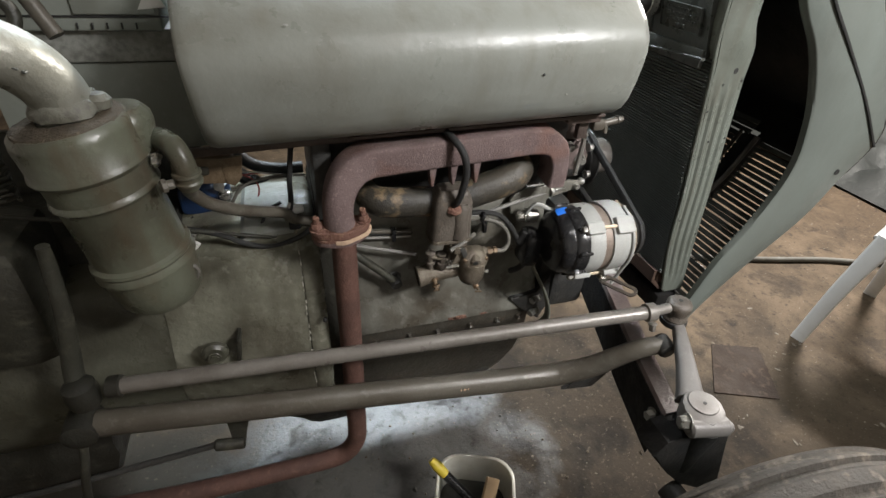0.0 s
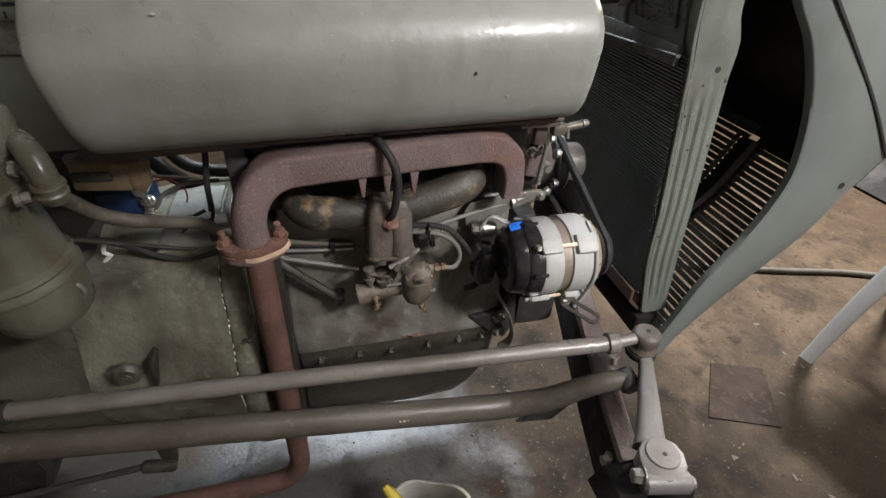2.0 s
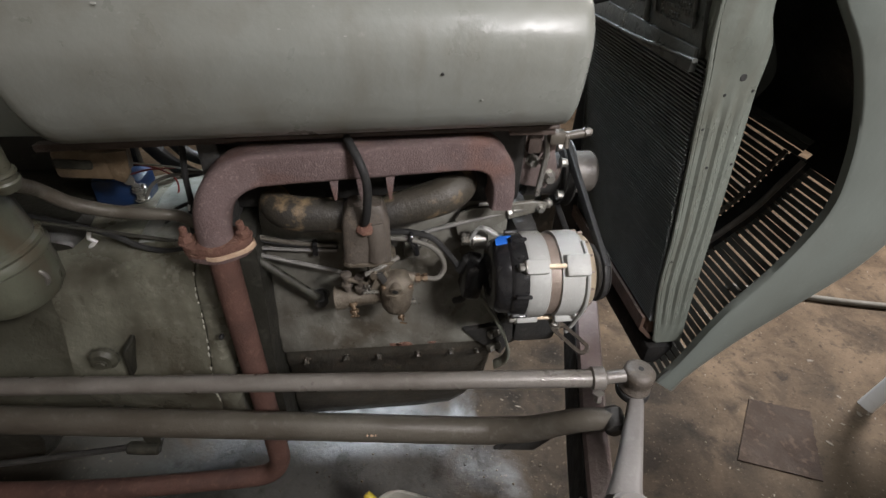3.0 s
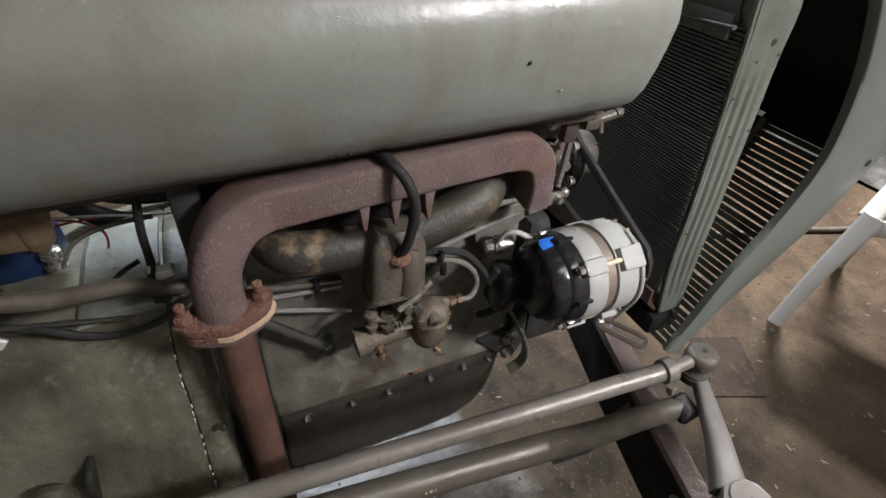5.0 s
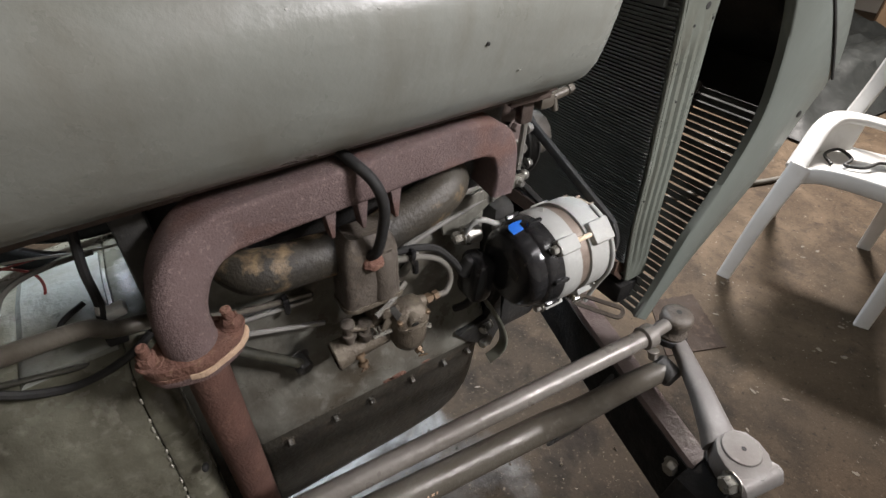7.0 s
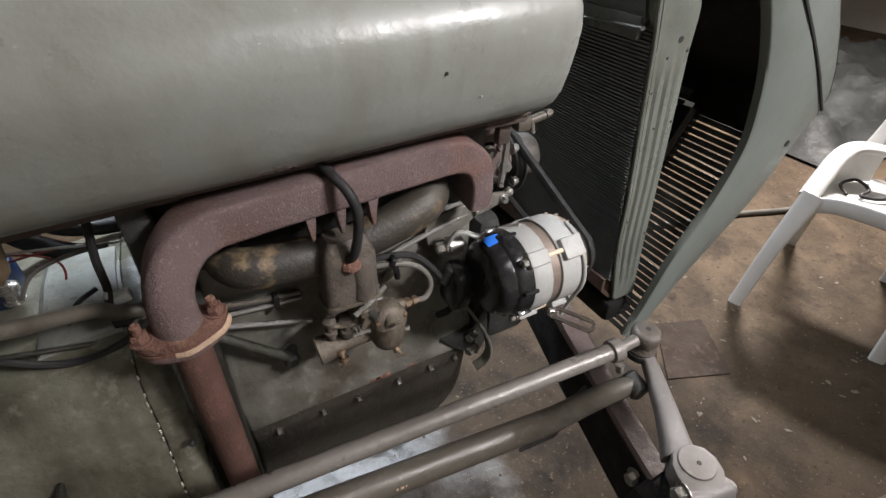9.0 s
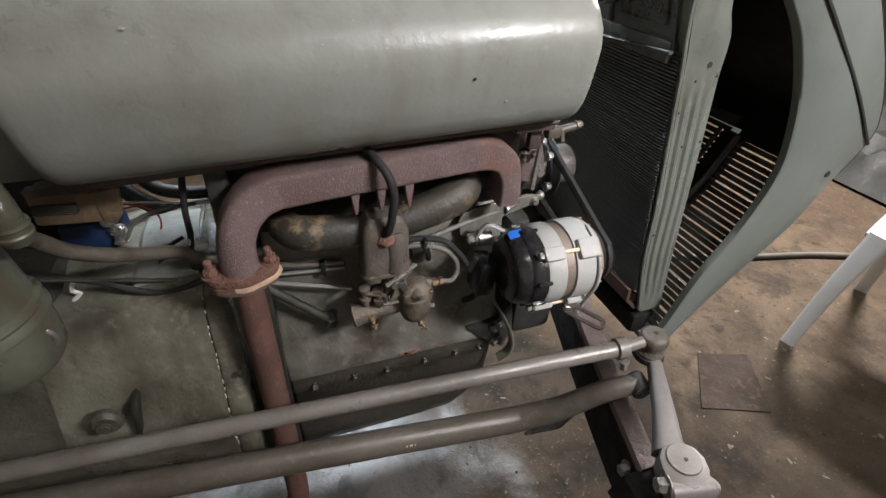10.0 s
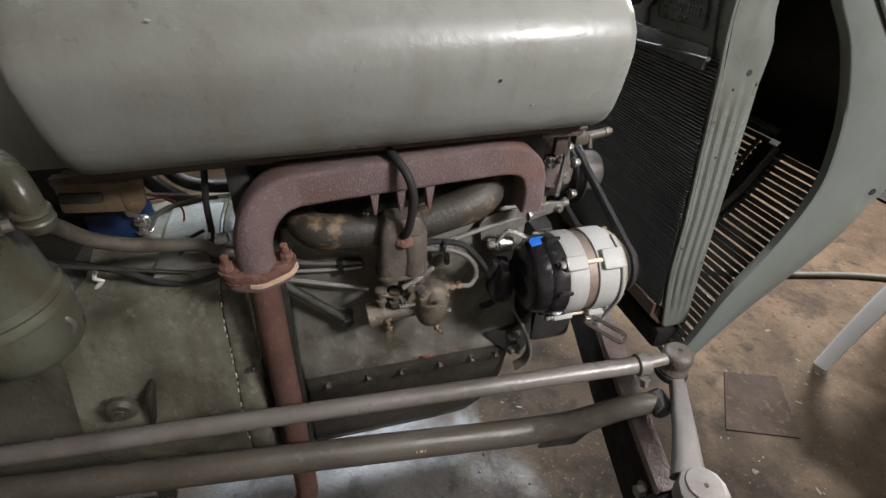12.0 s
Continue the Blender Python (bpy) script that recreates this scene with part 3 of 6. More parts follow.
def engine():
    # sections of the crankcase and sump, side to side in y and z, mirrored about the tractor's centre line
    cy = 0.50
    def mirrored(half):
        return half + [(2 * cy - y, z) for y, z in half[::-1]]
    ring = mirrored([(0.50, 0.46), (0.374, 0.462), (0.373, 0.475), (0.38, 0.505), (0.396, 0.54), (0.406, 0.60), (0.408, 0.72), (0.408, 0.742), (0.418, 0.757), (0.50, 0.76)])
    block = part("engine_block", loft([[V(x, cy + (y - cy) * f, z) for y, z in ring] for x, f in ((0.088, 0.96), (0.094, 1), (0.2, 1), (0.35, 1), (0.475, 1), (0.492, 0.985), (0.50, 0.93))]), M_BLOCK, tractor, "oily grey-green cast iron engine block", angle=50)
    ring = mirrored([(0.50, 0.206), (0.445, 0.208), (0.408, 0.222), (0.390, 0.262), (0.386, 0.35), (0.386, 0.412), (0.3795, 0.42), (0.379, 0.442), (0.380, 0.446), (0.380, 0.4595), (0.50, 0.459)])
    sump = part("oil_sump", loft([[V(x, cy + (y - cy) * f, z + lift * max(0, 0.44 - z) / 0.22) for y, z in ring] for x, f, lift in ((0.0895, 0.95, 0), (0.096, 1, 0), (0.2, 1, 0), (0.35, 1, 0), (0.42, 1, 0.006), (0.452, 1, 0.03), (0.474, 0.99, 0.065), (0.488, 0.97, 0.11), (0.495, 0.94, 0.15))]), M_SUMP, tractor, "brown-black oil-soaked sump", angle=50)
    ring = mirrored([(0.50, 0.215), (0.40, 0.22), (0.352, 0.24), (0.330, 0.28), (0.320, 0.34), (0.318, 0.50), (0.345, 0.60), (0.36, 0.72), (0.44, 0.77), (0.50, 0.775)])
    part("flywheel_housing", loft([[V(x, y, z) for y, z in ring] for x in (0.0355, 0.089)]), M_GEAR, tractor, "black oily flywheel housing")
    low = [(y, z) for y, z in ring if z < 0.35]
    part("oil_lip", loft([[V(x, y, z + lift * (0.34 - z) / 0.125) for y, z in low] for x, lift in ((-0.085, 0.085), (-0.06, 0.062), (-0.02, 0.012), (0.0, 0.0), (0.0352, 0.0))]), M_GEAR, tractor, "black oily bottom edge of the clutch housing")
    for x, dz in ((0.13, 0.0), (0.205, 0.001), (0.268, -0.001), (0.345, 0.0), (0.41, 0.001), (0.462, 0.0)):
        part("sump_bolt", hexbolt((x, 0.380, 0.433 + dz), (x, 0.369, 0.430 + dz), 0.0058), M_SUMP, sump)
    for x, w in ((0.30, 0.02), (0.315, 0.03), (0.372, 0.014)):
        part("rust_scab", prism([(w * (0.6 + 0.4 * noise.noise(V(a, x * 30, 0))) * math.cos(a), 0.35 * w * (0.7 + 0.5 * noise.noise(V(x * 40, a, 1))) * math.sin(a)) for a in (0, 0.8, 1.6, 2.4, 3.2, 4.0, 4.8, 5.6)], 0.003, pose(x, 0.376, 0.466, 90, 0, 0), 0.001), M_ORANGE, sump)
    for k in range(5):
        x = 0.12 + k * 0.085
        part("manifold_stud", hexbolt((x, 0.41, 0.83), (x, 0.392, 0.83), 0.007), M_BLACKI, block)
    # black colour stands in for the shadow behind manifold and intake
    part("cylinder_head", rbox((0.455, 0.19, 0.162), pose(0.283, 0.495, 0.844), 0.010), M_BLACKE, tractor, "cylinder head coloured black for the shade under the manifold")
    part("rear_plate", rbox((0.03, 0.26, 0.16), pose(0.052, 0.50, 0.83), 0.006), M_BLACKI, tractor)
    part("core_plug", cyl((0.33, 0.41, 0.60), (0.33, 0.402, 0.60), 0.02), M_BLOCK, block)
    part("front_cover", rbox((0.05, 0.24, 0.30), pose(0.53, 0.51, 0.57), 0.02), M_BLACKI, tractor, "dark oily timing cover")
    strap = part("mounting_strap", sweep(bmesh.new(), [(0.450, 0.346, 0.61), (0.470, 0.342, 0.575), (0.496, 0.340, 0.525), (0.513, 0.340, 0.475), (0.512, 0.344, 0.44), (0.495, 0.352, 0.415)], rrect(0.005, 0.020, 0.002, 2), 5, up=(0, 1, 0)), M_PAINT, tractor, "bent grey-green strap at the front of the engine")
    for sx, sz in ((0.480, 0.490), (0.482, 0.452)):
        part("strap_bolt", hexbolt((sx + 0.02, 0.372, sz), (sx, 0.360, sz), 0.009), M_STEEL, strap)
    part("front_web", prism([(0.43, 0.500), (0.495, 0.505), (0.52, 0.56), (0.53, 0.47), (0.51, 0.425), (0.455, 0.47)], 0.012, pose(0, 0.368, 0) @ XZ, 0.003), M_BLACKI, tractor, "dark oily cast web")
    # added black box that fills the dark region under the alternator
    part("dark_filler_box", rbox((0.09, 0.20, 0.10), pose(0.575, 0.47, 0.50), 0.015), M_BLACKI, tractor)
    # bell housing and gearbox
    half = [(0.50, 0.275), (0.40, 0.28), (0.335, 0.31), (0.295, 0.375), (0.276, 0.44), (0.272, 0.50), (0.29, 0.55), (0.308, 0.60), (0.318, 0.66), (0.327, 0.69), (0.348, 0.709), (0.39, 0.722), (0.50, 0.735)]
    ring = half + [(2 * cy - y, z) for y, z in half[::-1]]
    def at(x, f, dz=0.0):
        return [V(x, cy + (y - cy) * f, 0.56 + (z - 0.56) * f + dz) for y, z in ring]
    bell = part("bell_housing", loft([at(-0.225, 0.85), at(-0.20, 0.87), at(-0.175, 0.895), at(-0.14, 0.93), at(-0.10, 0.96), at(-0.05, 0.985), at(-0.01, 1.0), at(0.0, 1.0)]), M_BELL, tractor, "oil-streaked grey-green clutch housing", angle=45)
    part("joint_flange", loft([at(0.001, 0.995), at(0.003, 1.004), at(0.010, 1.008), at(0.020, 1.008), at(0.027, 1.0), at(0.032, 0.983), at(0.0345, 0.955), at(0.035, 0.90)]), M_BELL, bell, "rounded worn edge of the housing joint", angle=60)
    part("flange_bolt_hole", cyl((0.026, 0.29, 0.60), (0.0315, 0.288, 0.60), 0.005, 10), M_RUBBER, bell)
    bm = bmesh.new()
    for k in range(26):
        z = 0.42 + 0.0115 * k
        y = np.interp(z, [0.40, 0.45, 0.50, 0.55, 0.60, 0.66, 0.70, 0.735], [0.31, 0.276, 0.272, 0.29, 0.308, 0.318, 0.332, 0.40])
        if k % 4 != 3:
            rbox((0.002, 0.003, 0.004 + 0.005 * abs(math.sin(k * 7.7))), pose(0.0 + 0.0008 * math.sin(k * 5.0), y - 0.001, z, 0, 0, 0), 0.0006, bm, 1)
    part("gasket_line", bm, M_SEAL, bell, "broken pale gasket line")
    gear = part("gearbox", loft([at(-1.0, 0.88), at(-0.6, 0.88), at(-0.3, 0.87), at(-0.2255, 0.84)]), M_GBOX, tractor, "oily gearbox casing, darkened for shade")
    part("lower_casing", loft([[V(x, y, z) for y, z in ((0.36, 0.36), (0.345, 0.32), (0.35, z0 + 0.02), (0.37, z0), (0.66, z0), (0.66, 0.36))] for x, z0 in ((-1.0, 0.19), (-0.43, 0.195), (-0.40, 0.215), (-0.385, 0.26))]), M_GEAR, gear, "black oily rear axle casing")
    part("boss", cyl((-0.155, 0.30, 0.565), (-0.155, 0.281, 0.565), 0.021, 24, 0.006), M_GBOX, bell)
    part("boss_bolt", hexbolt((-0.155, 0.278, 0.565), (-0.155, 0.275, 0.565), 0.008), M_GBOX, bell)
    part("web", rbox((0.008, 0.04, 0.06), pose(-0.118, 0.300, 0.56, 0, 8, 0), 0.003), M_GEAR, bell)
    part("hanging_bracket", prism([(-0.178, 0.42), (-0.125, 0.42), (-0.132, 0.365), (-0.142, 0.33), (-0.146, 0.305), (-0.158, 0.292), (-0.172, 0.30), (-0.172, 0.36)], 0.02, pose(0, 0.30, 0) @ XZ, 0.003), M_OILY, gear)
    part("rod_fork", cyl((-0.148, 0.296, 0.302), (-0.205, 0.299, 0.310), 0.012, 14, 0.004), M_OILY, gear)
    part("pull_rod", tube([(-0.20, 0.299, 0.31), (-0.30, 0.303, 0.295), (-0.5, 0.31, 0.27), (-0.75, 0.32, 0.25)], 0.006, 8), M_BLACKI, gear)


def intake():
    body = part("intake_manifold", tube([(0.122, 0.41, 0.786), (0.126, 0.38, 0.784), (0.15, 0.362, 0.779), (0.21, 0.358, 0.776), (0.268, 0.355, 0.776), (0.32, 0.358, 0.786), (0.375, 0.362, 0.801), (0.402, 0.376, 0.812), (0.41, 0.41, 0.816)],
                1, 18, 5, radii=[0.022, 0.024, 0.027, 0.0265, 0.026, 0.027, 0.029, 0.029, 0.026]), M_INTAKE, tractor, "stained cast intake manifold, darkened for the exhaust manifold's shadow")
    part("riser", loft([[V(0.261 + x * f, 0.336 + y * g, z) for x, y in rrect(0.072, 0.046, 0.010)] for z, f, g in ((0.812, 0.66, 0.7), (0.80, 0.86, 0.95), (0.785, 0.97, 1.0), (0.735, 1.0, 1.0), (0.716, 1.02, 1.0))]), M_RISER, body, "brown-grey cast riser")
    for x, rr in ((0.238, 0.75), (0.276, 1.35)):
        part("riser_column", lathe([(0.009 * rr, 0.0), (0.0125 * rr, 0.004), (0.0115 * rr, 0.03), (0.0125 * rr, 0.062), (0.010 * rr, 0.072)], (x, 0.322, 0.716), (x + 0.0005 * (0.266 - x), 0.322, 0.8), 16), M_RISER, body)
    part("carburettor_flange", prism(rrect(0.082, 0.05, 0.015), 0.007, pose(0.263, 0.337, 0.7085), 0.001), M_CARB, body)
    hose = part("breather_hose", tube([(0.258, 0.314, 0.788), (0.262, 0.304, 0.80), (0.266, 0.296, 0.83), (0.267, 0.291, 0.865), (0.260, 0.296, 0.892), (0.248, 0.318, 0.908), (0.240, 0.345, 0.912)], 0.006, 12), M_RUBBER, tractor, "black rubber hose bent over the manifold")
    part("hose_nipple", lathe([(0.010, 0), (0.0145, 0.002), (0.0155, 0.007), (0.013, 0.011), (0.010, 0.013)], (0.262, 0.319, 0.776), (0.258, 0.306, 0.80), 8), M_ORANGE, hose, "orange rusty nipple")
    return body


def carburettor():
    c = part("carburettor", rbox((0.036, 0.034, 0.044), pose(0.276, 0.336, 0.684, 0, 8, 0), 0.008), M_CARB, tractor, "small dirty brass and alloy carburettor")
    part("throat", lathe([(0.0185, 0), (0.0205, 0.002), (0.0195, 0.01), (0.0175, 0.03), (0.0165, 0.055), (0.0175, 0.075), (0.012, 0.075), (0.0135, 0.03), (0.0165, 0.003)], (0.204, 0.332, 0.630), (0.28, 0.331, 0.640), 24, caps=False), M_CARB, c)
    part("throat_plate", cyl((0.214, 0.332, 0.6315), (0.217, 0.332, 0.632), 0.0165, 20, 0.0004), M_BLACKE, c, "dark choke plate inside the throat")
    part("throttle_body", rbox((0.05, 0.034, 0.036), pose(0.262, 0.337, 0.655), 0.01), M_CARB, c)
    part("float_bowl", lathe([(0.004, 0), (0.012, 0.0015), (0.020, 0.008), (0.0245, 0.018), (0.0255, 0.030), (0.0255, 0.046), (0.022, 0.049)], (0.303, 0.312, 0.615), (0.304, 0.315, 0.7), 24), M_CARB, c)
    part("bowl_rim", lathe([(0.023, 0), (0.0275, 0.001), (0.0275, 0.006), (0.023, 0.007)], (0.304, 0.3135, 0.661), (0.304, 0.315, 0.7), 24), M_CARB, c)
    part("bowl_cover", loft([[V(0.304 + x * f, 0.314 + y * f, z) for x, y in rrect(0.052, 0.044, 0.014)] for z, f in ((0.667, 1.0), (0.676, 1.0), (0.688, 0.75), (0.693, 0.45))]), M_CARB, c)
    for dx, dy in ((-0.02, -0.016), (0.020, -0.016), (0.021, 0.012)):
        part("cover_screw", cyl((0.304 + dx, 0.314 + dy, 0.675), (0.304 + dx, 0.314 + dy, 0.682), 0.0045, 10), M_BRASS, c)
    part("jet_boss", cyl((0.302, 0.304, 0.681), (0.301, 0.289, 0.676), 0.0095, 16), M_CARB, c)
    part("jet_hole", cyl((0.3011, 0.2905, 0.6766), (0.3009, 0.2880, 0.6757), 0.005, 12, 0.0003), M_RUBBER, c)
    part("drain_screw", lathe([(0.004, 0), (0.004, 0.005), (0.006, 0.006), (0.006, 0.011), (0.0025, 0.012), (0.0025, 0.016)], (0.306, 0.301, 0.621), (0.314, 0.287, 0.612), 8), M_BRASS, c)
    part("drain_bar", cyl((0.307, 0.291, 0.608), (0.319, 0.286, 0.610), 0.0014, 6), M_BRASS, c)
    part("bowl_nut", hexbolt((0.326, 0.306, 0.643), (0.334, 0.302, 0.643), 0.004), M_BRIGHT, c)
    part("needle_post", lathe([(0.0055, 0), (0.0055, 0.010), (0.009, 0.011), (0.009, 0.016), (0.006, 0.017), (0.006, 0.030), (0.009, 0.031), (0.009, 0.036), (0.005, 0.038)], (0.227, 0.326, 0.652), (0.225, 0.324, 0.695), 12), M_RISER, c)
    part("slow_post", lathe([(0.0055, 0), (0.0055, 0.008), (0.0095, 0.009), (0.0095, 0.016), (0.005, 0.017), (0.005, 0.032), (0.0085, 0.034)], (0.247, 0.320, 0.650), (0.246, 0.318, 0.69), 12), M_RISER, c)
    part("post_bridge", cyl((0.226, 0.322, 0.679), (0.247, 0.317, 0.677), 0.0045, 10), M_CARB, c)
    part("mixture_screw", lathe([(0.0075, 0), (0.0075, 0.006), (0.004, 0.007), (0.004, 0.013), (0.0075, 0.014), (0.0075, 0.018), (0.0045, 0.019), (0.0045, 0.024)], (0.233, 0.318, 0.634), (0.236, 0.306, 0.611), 10), M_BRASS, c)
    part("mixture_wing", rbox((0.014, 0.002, 0.006), pose(0.2355, 0.306, 0.613, 20, 15, 20), 0.0008, None, 1), M_BRASS, c)
    part("choke_shaft", tube([(0.252, 0.310, 0.660), (0.276, 0.306, 0.664)], 0.003, 8, 1), M_BRIGHT, c)
    part("choke_spring", tube([V(0.254 + 0.0011 * k, 0.312 + 0.0045 * math.cos(k * 1.3), 0.668 + 0.0045 * math.sin(k * 1.3)) for k in range(16)], 0.001, 5, 1), M_STEEL, c)
    part("throttle_lever", prism([(0, 0), (0.012, 0.002), (0.024, 0.028), (0.012, 0.042), (0.002, 0.03)], 0.004, pose(0.262, 0.308, 0.666, 0, 18, 0) @ XZ, 0.0008), M_CARB, c)
    part("lever_link", tube([(0.256, 0.306, 0.70), (0.28, 0.312, 0.708), (0.308, 0.325, 0.716)], 0.004, 8), M_STEEL, c)
    part("lever_pin", cyl((0.270, 0.302, 0.698), (0.270, 0.312, 0.699), 0.0075, 12, 0.001), M_CARB, c)
    part("lever_stop", prism([(0, 0), (0.010, 0), (0.026, -0.034), (0.016, -0.036)], 0.006, pose(0.272, 0.301, 0.704) @ XZ, 0.001), M_BLACKI, c)
    part("lever_foot", rbox((0.012, 0.006, 0.016), pose(0.292, 0.303, 0.664, 0, 12, 0), 0.002), M_CARB, c)
    part("inlet_neck", cyl((0.312, 0.318, 0.683), (0.332, 0.318, 0.679), 0.0085, 12), M_CARB, c)
    part("elbow_fitting", lathe([(0.0055, 0), (0.0055, 0.003), (0.008, 0.004), (0.008, 0.011), (0.005, 0.012), (0.005, 0.015), (0.007, 0.016), (0.007, 0.023)], (0.330, 0.318, 0.678), (0.37, 0.317, 0.680), 6), M_BRASS, c, "bright brass hose fitting")
    part("fuel_line", tube([(0.350, 0.317, 0.679), (0.368, 0.320, 0.674), (0.380, 0.327, 0.684), (0.378, 0.331, 0.704), (0.362, 0.335, 0.724), (0.338, 0.340, 0.734), (0.312, 0.346, 0.736), (0.285, 0.352, 0.734)], 0.0042, 10), M_HOSE, tractor, "grey fuel pipe")
    part("wire_loom", tube([(0.285, 0.358, 0.742), (0.325, 0.350, 0.745), (0.36, 0.34, 0.740), (0.384, 0.336, 0.715), (0.40, 0.338, 0.69), (0.412, 0.34, 0.668)], 0.005, 8), M_RUBBER, tractor)
    part("loom_clip", cyl((0.324, 0.342, 0.742), (0.330, 0.342, 0.740), 0.009, 12), M_BLACKP, tractor)
    part("drop_wire", tube([(0.326, 0.342, 0.738), (0.334, 0.345, 0.722), (0.338, 0.35, 0.702)], 0.005, 8), M_BLACKP, tractor)
    d = part("oil_union", rbox((0.022, 0.03, 0.03), pose(0.330, 0.392, 0.685), 0.006), M_BLOCK, tractor)
    part("oil_pipe", tube([(0.328, 0.372, 0.685), (0.334, 0.365, 0.70), (0.348, 0.37, 0.71), (0.361, 0.39, 0.705)], 0.006, 10), M_STEEL, d)


def linkages():
    part("throttle_rod", tube([(0.30, 0.390, 0.701), (0.42, 0.391, 0.734), (0.52, 0.396, 0.754)], 0.0042, 8, 1), M_WIRE, tractor)
    e = part("rod_end", cyl((0.50, 0.395, 0.750), (0.548, 0.398, 0.759), 0.0065, 12), M_STEEL, tractor)
    part("rod_locknut", hexbolt((0.49, 0.3945, 0.748), (0.499, 0.395, 0.750), 0.0085), M_STEEL, e)
    part("ball_end", lathe([(0.003, -0.008), (0.007, -0.005), (0.0085, 0), (0.007, 0.005), (0.003, 0.008)], (0.560, 0.397, 0.762), (0.560, 0.38, 0.762), 16), M_STEEL, e)
    part("governor_rod", tube([(0.535, 0.395, 0.90), (0.54, 0.39, 0.85), (0.533, 0.385, 0.785)], 0.005, 8, 1), M_STEEL, tractor)
    part("choke_wire", tube([(0.085, 0.382, 0.688), (0.213, 0.377, 0.649)], 0.0035, 8, 1), M_WIRE, tractor)
    part("control_cable", tube([(0.085, 0.395, 0.714), (0.13, 0.395, 0.702), (0.175, 0.395, 0.695), (0.207, 0.395, 0.691)], 0.0042, 8), M_RADIUS, tractor)
    part("control_cable", tube([(0.085, 0.397, 0.706), (0.13, 0.397, 0.695), (0.175, 0.397, 0.690), (0.21, 0.397, 0.686)], 0.003, 8), M_RUBBER, tractor)
    part("control_cable", tube([(0.085, 0.395, 0.692), (0.15, 0.395, 0.685), (0.207, 0.395, 0.681)], 0.0032, 8), M_WIRE, tractor)
    part("cable_clip", rbox((0.008, 0.014, 0.026), pose(0.173, 0.393, 0.690), 0.002), M_BLACKP, tractor)
    s = part("stay_bar", tube([(0.075, 0.375, 0.692), (0.17, 0.375, 0.594)], 0.0075, 10, 1), M_OILY, tractor)
    part("stay_nut", hexbolt((0.172, 0.39, 0.590), (0.175, 0.366, 0.586), 0.012), M_BLACKI, s)


def alternator():
    y, z = 0.288, 0.702
    p0, p1 = (0, y, z), (1, y, z)
    a = part("alternator", lathe([(0.05, 0.489), (0.065, 0.4905), (0.0668, 0.494), (0.0668, 0.520), (0.064, 0.5225)], p0, p1, 44), M_ALLOY, tractor, "alternator with black rear cover and bare pale alloy housing")
    part("rear_cover", lathe([(0.02, 0.4425), (0.046, 0.4435), (0.0525, 0.4465), (0.0565, 0.452), (0.0585, 0.466), (0.0612, 0.468), (0.063, 0.472), (0.0645, 0.482), (0.065, 0.4925), (0.05, 0.493)], p0, p1, 44), M_BLACKP, a, "glossy black plastic rear cover")
    part("cover_label", rbox((0.0012, 0.018, 0.015), pose(0.4428, 0.272, 0.706, 12, 0, 0), 0.0003, None, 1), M_GEAR, a)
    part("stator", lathe([(0.06, 0.519), (0.0632, 0.521), (0.0632, 0.538), (0.06, 0.540)], p0, p1, 44), M_STATOR, a, "brown laminated stator band")
    part("front_housing", lathe([(0.06, 0.5375), (0.0668, 0.5385), (0.0668, 0.571), (0.065, 0.577), (0.060, 0.583)], p0, p1, 44), M_ALLOY, a)
    part("drive_end_rim", lathe([(0.060, 0.574), (0.0642, 0.577), (0.0630, 0.584), (0.057, 0.592), (0.046, 0.597), (0.02, 0.599), (0.018, 0.606)], p0, p1, 44), M_RIM, a, "tarnished drive end bell")
    part("pulley", lathe([(0.02, 0.602), (0.042, 0.603), (0.045, 0.606), (0.035, 0.613), (0.045, 0.620), (0.042, 0.623), (0.012, 0.624), (0.012, 0.629)], p0, p1, 36), M_BLACKI, a, "black belt pulley")
    for ang, rb in ((132, 0.0695), (237, 0.0695), (12, 0.0695)):
        ca, sa = math.cos(radians(ang)), math.sin(radians(ang))
        py, pz = y + rb * ca, z + rb * sa
        part("through_bolt", cyl((0.476, py, pz), (0.578, py, pz), 0.0034, 10), M_CREAM, a)
        part("bolt_lug", rbox((0.034, 0.013, 0.022), pose(0.5005, y + (rb - 0.001) * ca, z + (rb - 0.001) * sa, ang, 0, 0), 0.003), M_ALLOY, a)
        part("bolt_lug", rbox((0.036, 0.013, 0.032), pose(0.5605, y + (rb - 0.001) * ca, z + (rb - 0.001) * sa, ang, 0, 0), 0.003), M_ALLOY, a)
        part("bolt_head", hexbolt((0.484, py, pz), (0.474, py, pz), 0.0062), M_STEEL, a)
    for k in range(9):
        ang = radians(k * 40 + 10)
        part("cover_notch", rbox((0.024, 0.006, 0.012), pose(0.4825, y + 0.0632 * math.cos(ang), z + 0.0632 * math.sin(ang), math.degrees(ang) - 90, 0, 0), 0.002), M_BLACKP, a)
    for k in range(16):
        ang = radians(k * 22.5 + 6)
        part("vent_slot", rbox((0.010, 0.003, 0.009), pose(0.5815, y + 0.0620 * math.cos(ang), z + 0.0620 * math.sin(ang), math.degrees(ang) - 90, 0, 0), 0.0008, None, 1), M_STATOR, a)
    part("tape_tag", prism([(-0.009, -0.008), (0.009, -0.007), (0.0085, 0.004), (0.016, 0.006), (0.016, 0.008), (0.004, 0.010), (-0.004, 0.0095), (-0.0085, 0.004)], 0.0012, pose(0.459, 0.297, 0.7600, 6, -8, 0), 0.0003), M_BLUE, a, "scrap of bright blue tape")
    part("terminal", cyl((0.444, 0.318, 0.677), (0.434, 0.316, 0.678), 0.0042, 8), M_BRASS, a, "small brass terminal stud")
